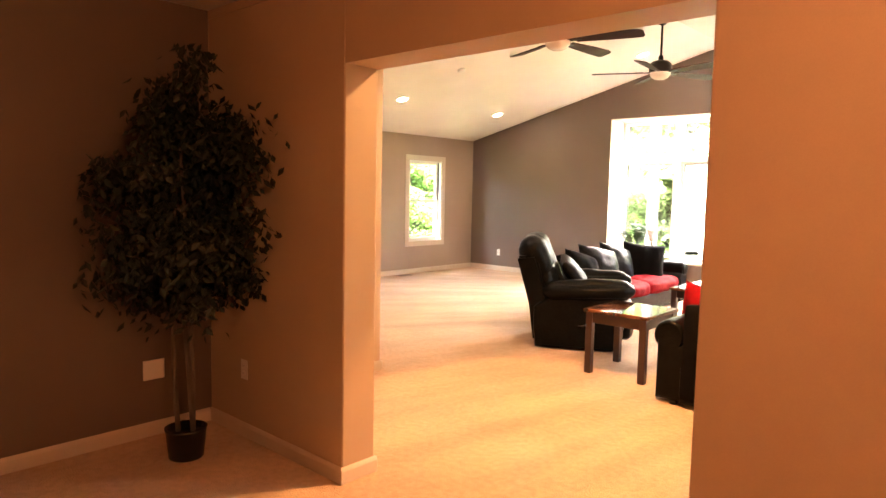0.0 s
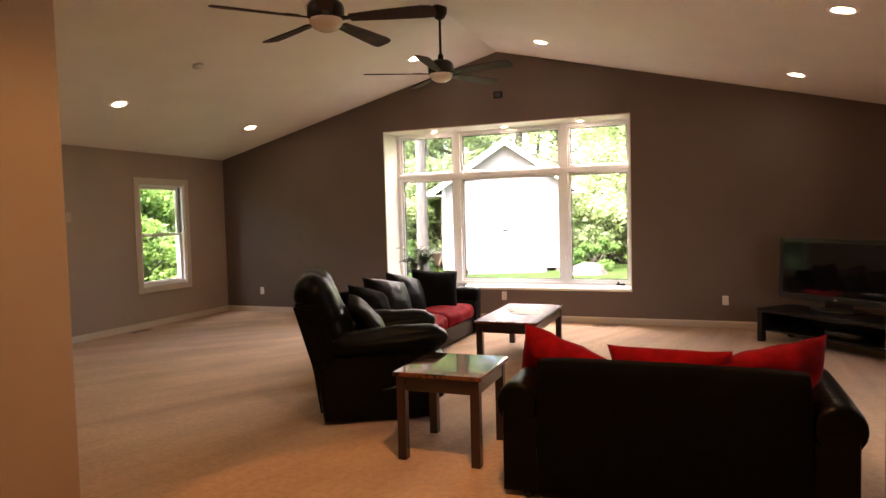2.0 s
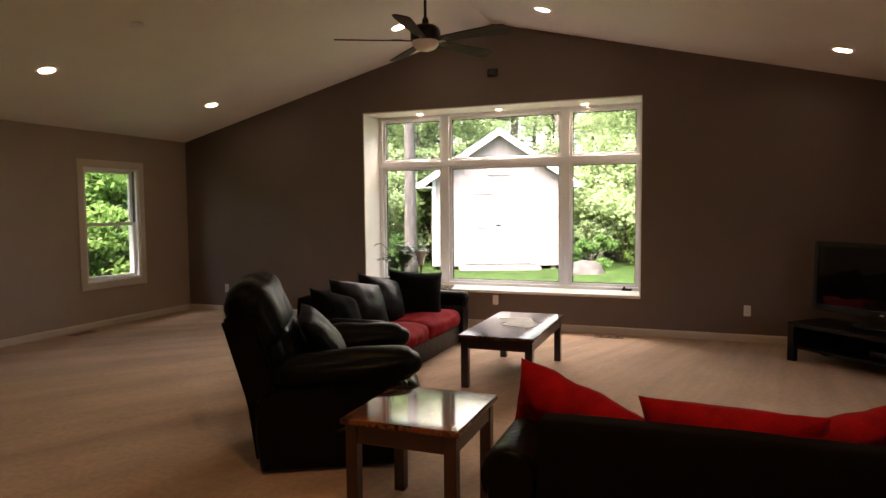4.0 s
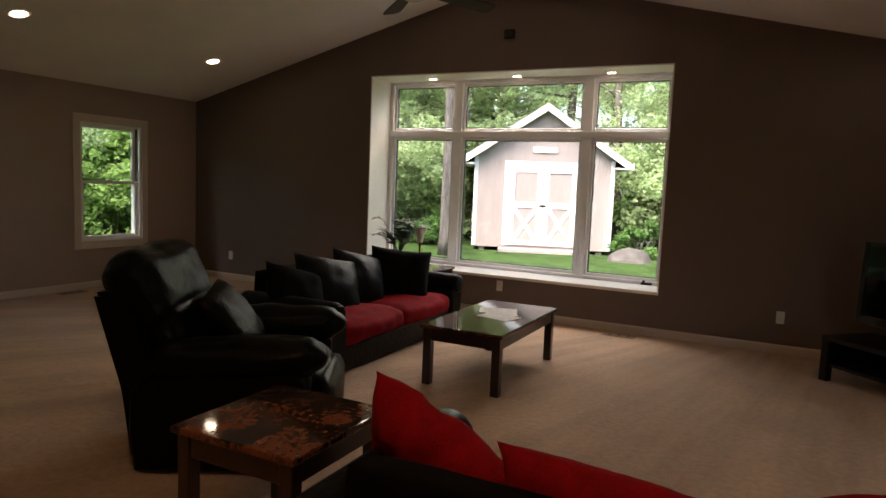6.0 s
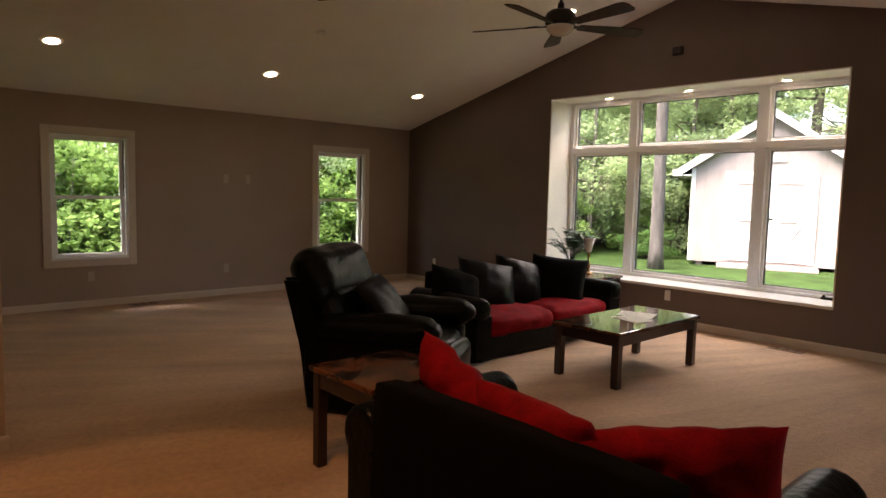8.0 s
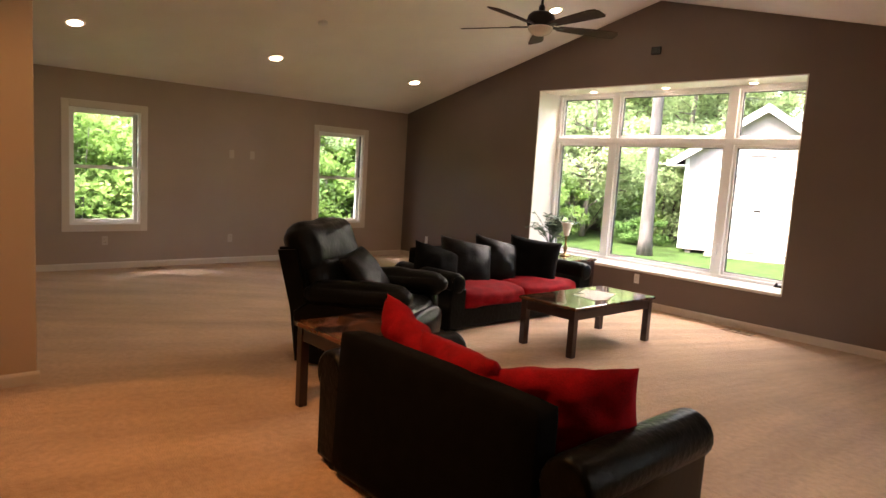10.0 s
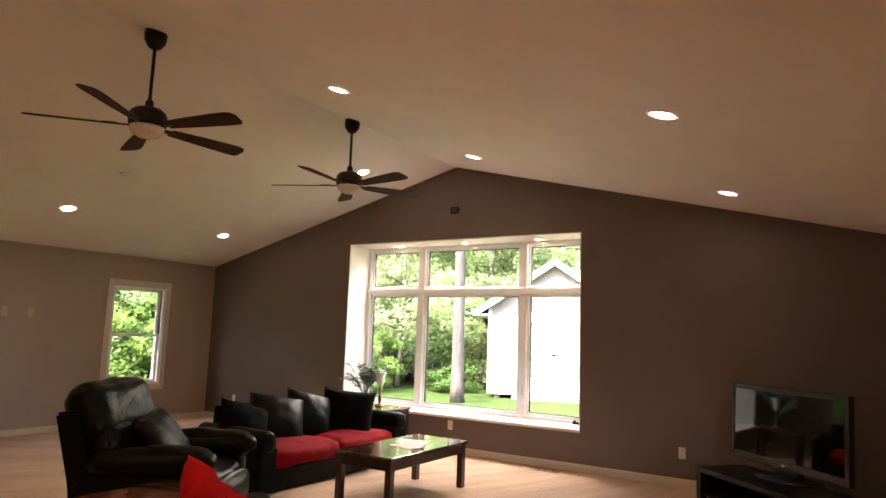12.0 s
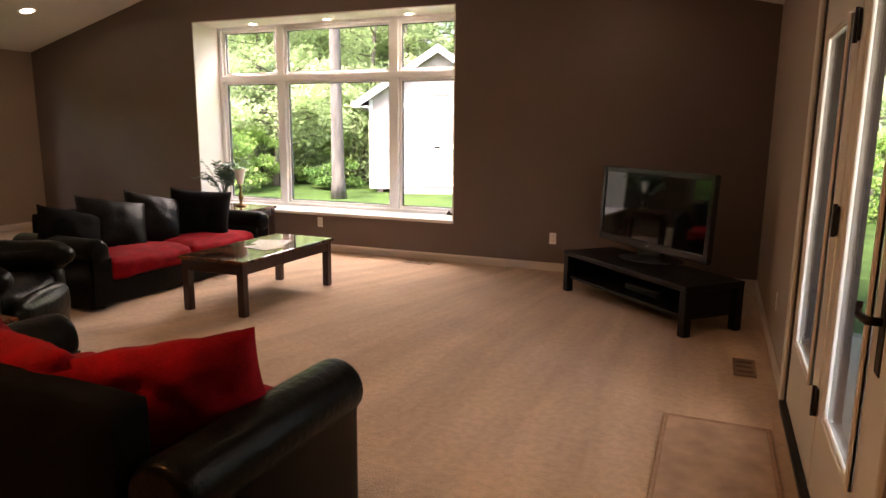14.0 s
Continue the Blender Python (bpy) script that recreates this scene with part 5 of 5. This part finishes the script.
def shrub(seed, width, height, per, size, material, label, name="shrub"):
    rng = random.Random(seed)
    s = thing(name, I4, label, "shrub", "woodland shrubs")
    blobs = []
    bm = nb()
    for k in range(16):
        a, r, z = rng.uniform(0, 6.28), width / 2 * math.sqrt(rng.random()), height * rng.uniform(0.2, 0.9)
        p = Vector((math.cos(a) * r, math.sin(a) * r, z * (1 - 0.5 * (r / (width / 2)) ** 2)))
        tube(bm, [Vector((p.x * 0.1, p.y * 0.1, -0.02)), p * 0.55 + Vector((0, 0, 0.05)), p], [0.018, 0.012, 0.005], 5)
        blobs.append((p, rng.uniform(0.22, 0.42) * height * 0.55))
    part("stems", bm, BARK, s)
    me = leaf_cloud(np.random.default_rng(seed), blobs, per, size)
    me.materials.append(material)
    ob = new("leaves", me)
    ob.parent = s
    return s


FAMILY = [wood_tree(1, 11, 0.17, 0.15, 3.0, 110, 0.112), wood_tree(2, 9.5, 0.11, 0.10, 2.7, 110, 0.108), wood_tree(3, 12, 0.20, 0.22, 3.2, 110, 0.12), wood_tree(4, 7, 0.07, 0.08, 2.2, 110, 0.10)]
big = wood_tree(7, 17, 0.145, 0.34, 3.4, 62, 0.17, PALEBARK)
tagged(big, "tall pale-barked tree standing on the lawn near the shed", "tree")
big.matrix_world = pose(-7.95, 17.9, GROUND - 0.03, 0, 0, 40)
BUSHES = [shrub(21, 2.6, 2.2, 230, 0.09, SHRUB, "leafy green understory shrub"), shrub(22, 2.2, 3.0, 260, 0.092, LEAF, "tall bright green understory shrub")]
round_bush = shrub(25, 1.5, 1.25, 520, 0.06, BUSHLEAF, "dense rounded dark green bush by the lawn", "bush")
round_bush.matrix_world = pose(-3.95, 21.5, GROUND)
copy_thing(round_bush, pose(-9.6, 20.4, GROUND, 0, 0, 80))

rng = random.Random(77)


def plant(kind, x, y, lo=0.85, hi=1.15):
    s = rng.uniform(lo, hi)
    return copy_thing(kind, pose(x, y, GROUND - 0.03, 0, 0, rng.uniform(0, 360)) @ Matrix.Scale(s, 4))


used = {id(o): False for o in FAMILY + BUSHES}


def put(kind, x, y, lo=0.85, hi=1.15):
    if not used[id(kind)]:
        used[id(kind)] = True
        kind.matrix_world = pose(x, y, GROUND - 0.03, 0, 0, rng.uniform(0, 360))
        return kind
    return plant(kind, x, y, lo, hi)


# rows of trees behind the shed and past the side windows
for k in range(30):
    x = -24 + k * 1.15 + rng.uniform(-0.6, 0.6)
    put(FAMILY[k % 4], x, rng.uniform(26, 34))
for k in range(14):
    put(FAMILY[(k + 1) % 4], -28 + k * 2.6 + rng.uniform(-1, 1), rng.uniform(36, 46), 1.0, 1.3)
for k in range(9):
    put(FAMILY[(k + 3) % 4], rng.uniform(-19, -13.5), 2 + k * 2.6 + rng.uniform(-0.8, 0.8))
for k in range(7):
    put(FAMILY[k % 4], rng.uniform(-28, -21), 0 + k * 4.0 + rng.uniform(-1, 1), 1.0, 1.3)
for x, y in ((-11.8, 20.5), (-12.5, 24.0), (-10.6, 24.2), (-2.2, 25.0), (-0.6, 24.2), (1.6, 26.0), (-1.9, 29.0)):
    put(FAMILY[3 if x < -11 else 1], x, y)
for k in range(9):
    put(FAMILY[1 if k % 2 else 3], (-15.0, -13.6, -12.2, -11.0, -2.6, -1.4, 0.2, -9.6, -3.4)[k], (23.5, 22.0, 25.2, 26.4, 26.2, 25.0, 23.8, 25.6, 25.4)[k], 0.8, 1.0)
for k in range(26):
    put(BUSHES[k % 2], -20 + k * 0.95 + rng.uniform(-0.4, 0.4), rng.uniform(24.6, 27.5))
for k in range(16):
    put(BUSHES[0], rng.uniform(-14.5, -12.2), 1.0 + k * 1.25 + rng.uniform(-0.3, 0.3), 1.15, 1.5)
for x, y in ((-1.6, 22.6), (-0.4, 23.4), (-10.9, 22.0), (-11.8, 19.2), (-2.4, 23.8)):
    put(BUSHES[0], x, y, 0.7, 0.9)
# young growth that closes the gaps between the trunks
for x, y in ((-15.8, 22.6), (-14.4, 24.4), (-13.2, 23.2), (-12.6, 21.4), (-11.4, 23.2), (-10.2, 22.8), (-9.4, 24.0), (-3.2, 24.2), (-1.9, 23.0), (-0.6, 24.6), (0.8, 23.6), (-17.4, 24.0), (-3.0, 26.6), (-8.4, 26.0)):
    put(BUSHES[1], x, y, 1.15, 1.7)
for k in range(15):
    put(BUSHES[0], rng.uniform(-14.0, -12.6), 2.6 + k * 0.95 + rng.uniform(-0.3, 0.3), 0.9, 1.4)
# garden side beyond the patio
# six unseen trees, added to hold back sky light from the east
for k in range(6):
    put(FAMILY[(k * 2) % 4], rng.uniform(7.2, 9.2), 2.0 + k * 2.7 + rng.uniform(-0.6, 0.6), 0.9, 1.1)
for x, y in ((1.2, 21.0), (2.6, 20.2), (4.0, 19.5), (5.6, 18.6), (3.2, 23.0), (6.6, 17.0), (0.4, 22.5)):
    put(BUSHES[int(x * 10) % 2], x, y)
for x, y in ((2.0, 25), (4.5, 23.5), (7.0, 21.0), (9.0, 18.0)):
    put(FAMILY[int(y) % 2], x, y)
for k in range(7):
    put(BUSHES[k % 2], rng.uniform(11, 13), 5 + k * 1.9)
for k in range(6):
    put(FAMILY[k % 4], rng.uniform(14, 20), 4 + k * 3.0)
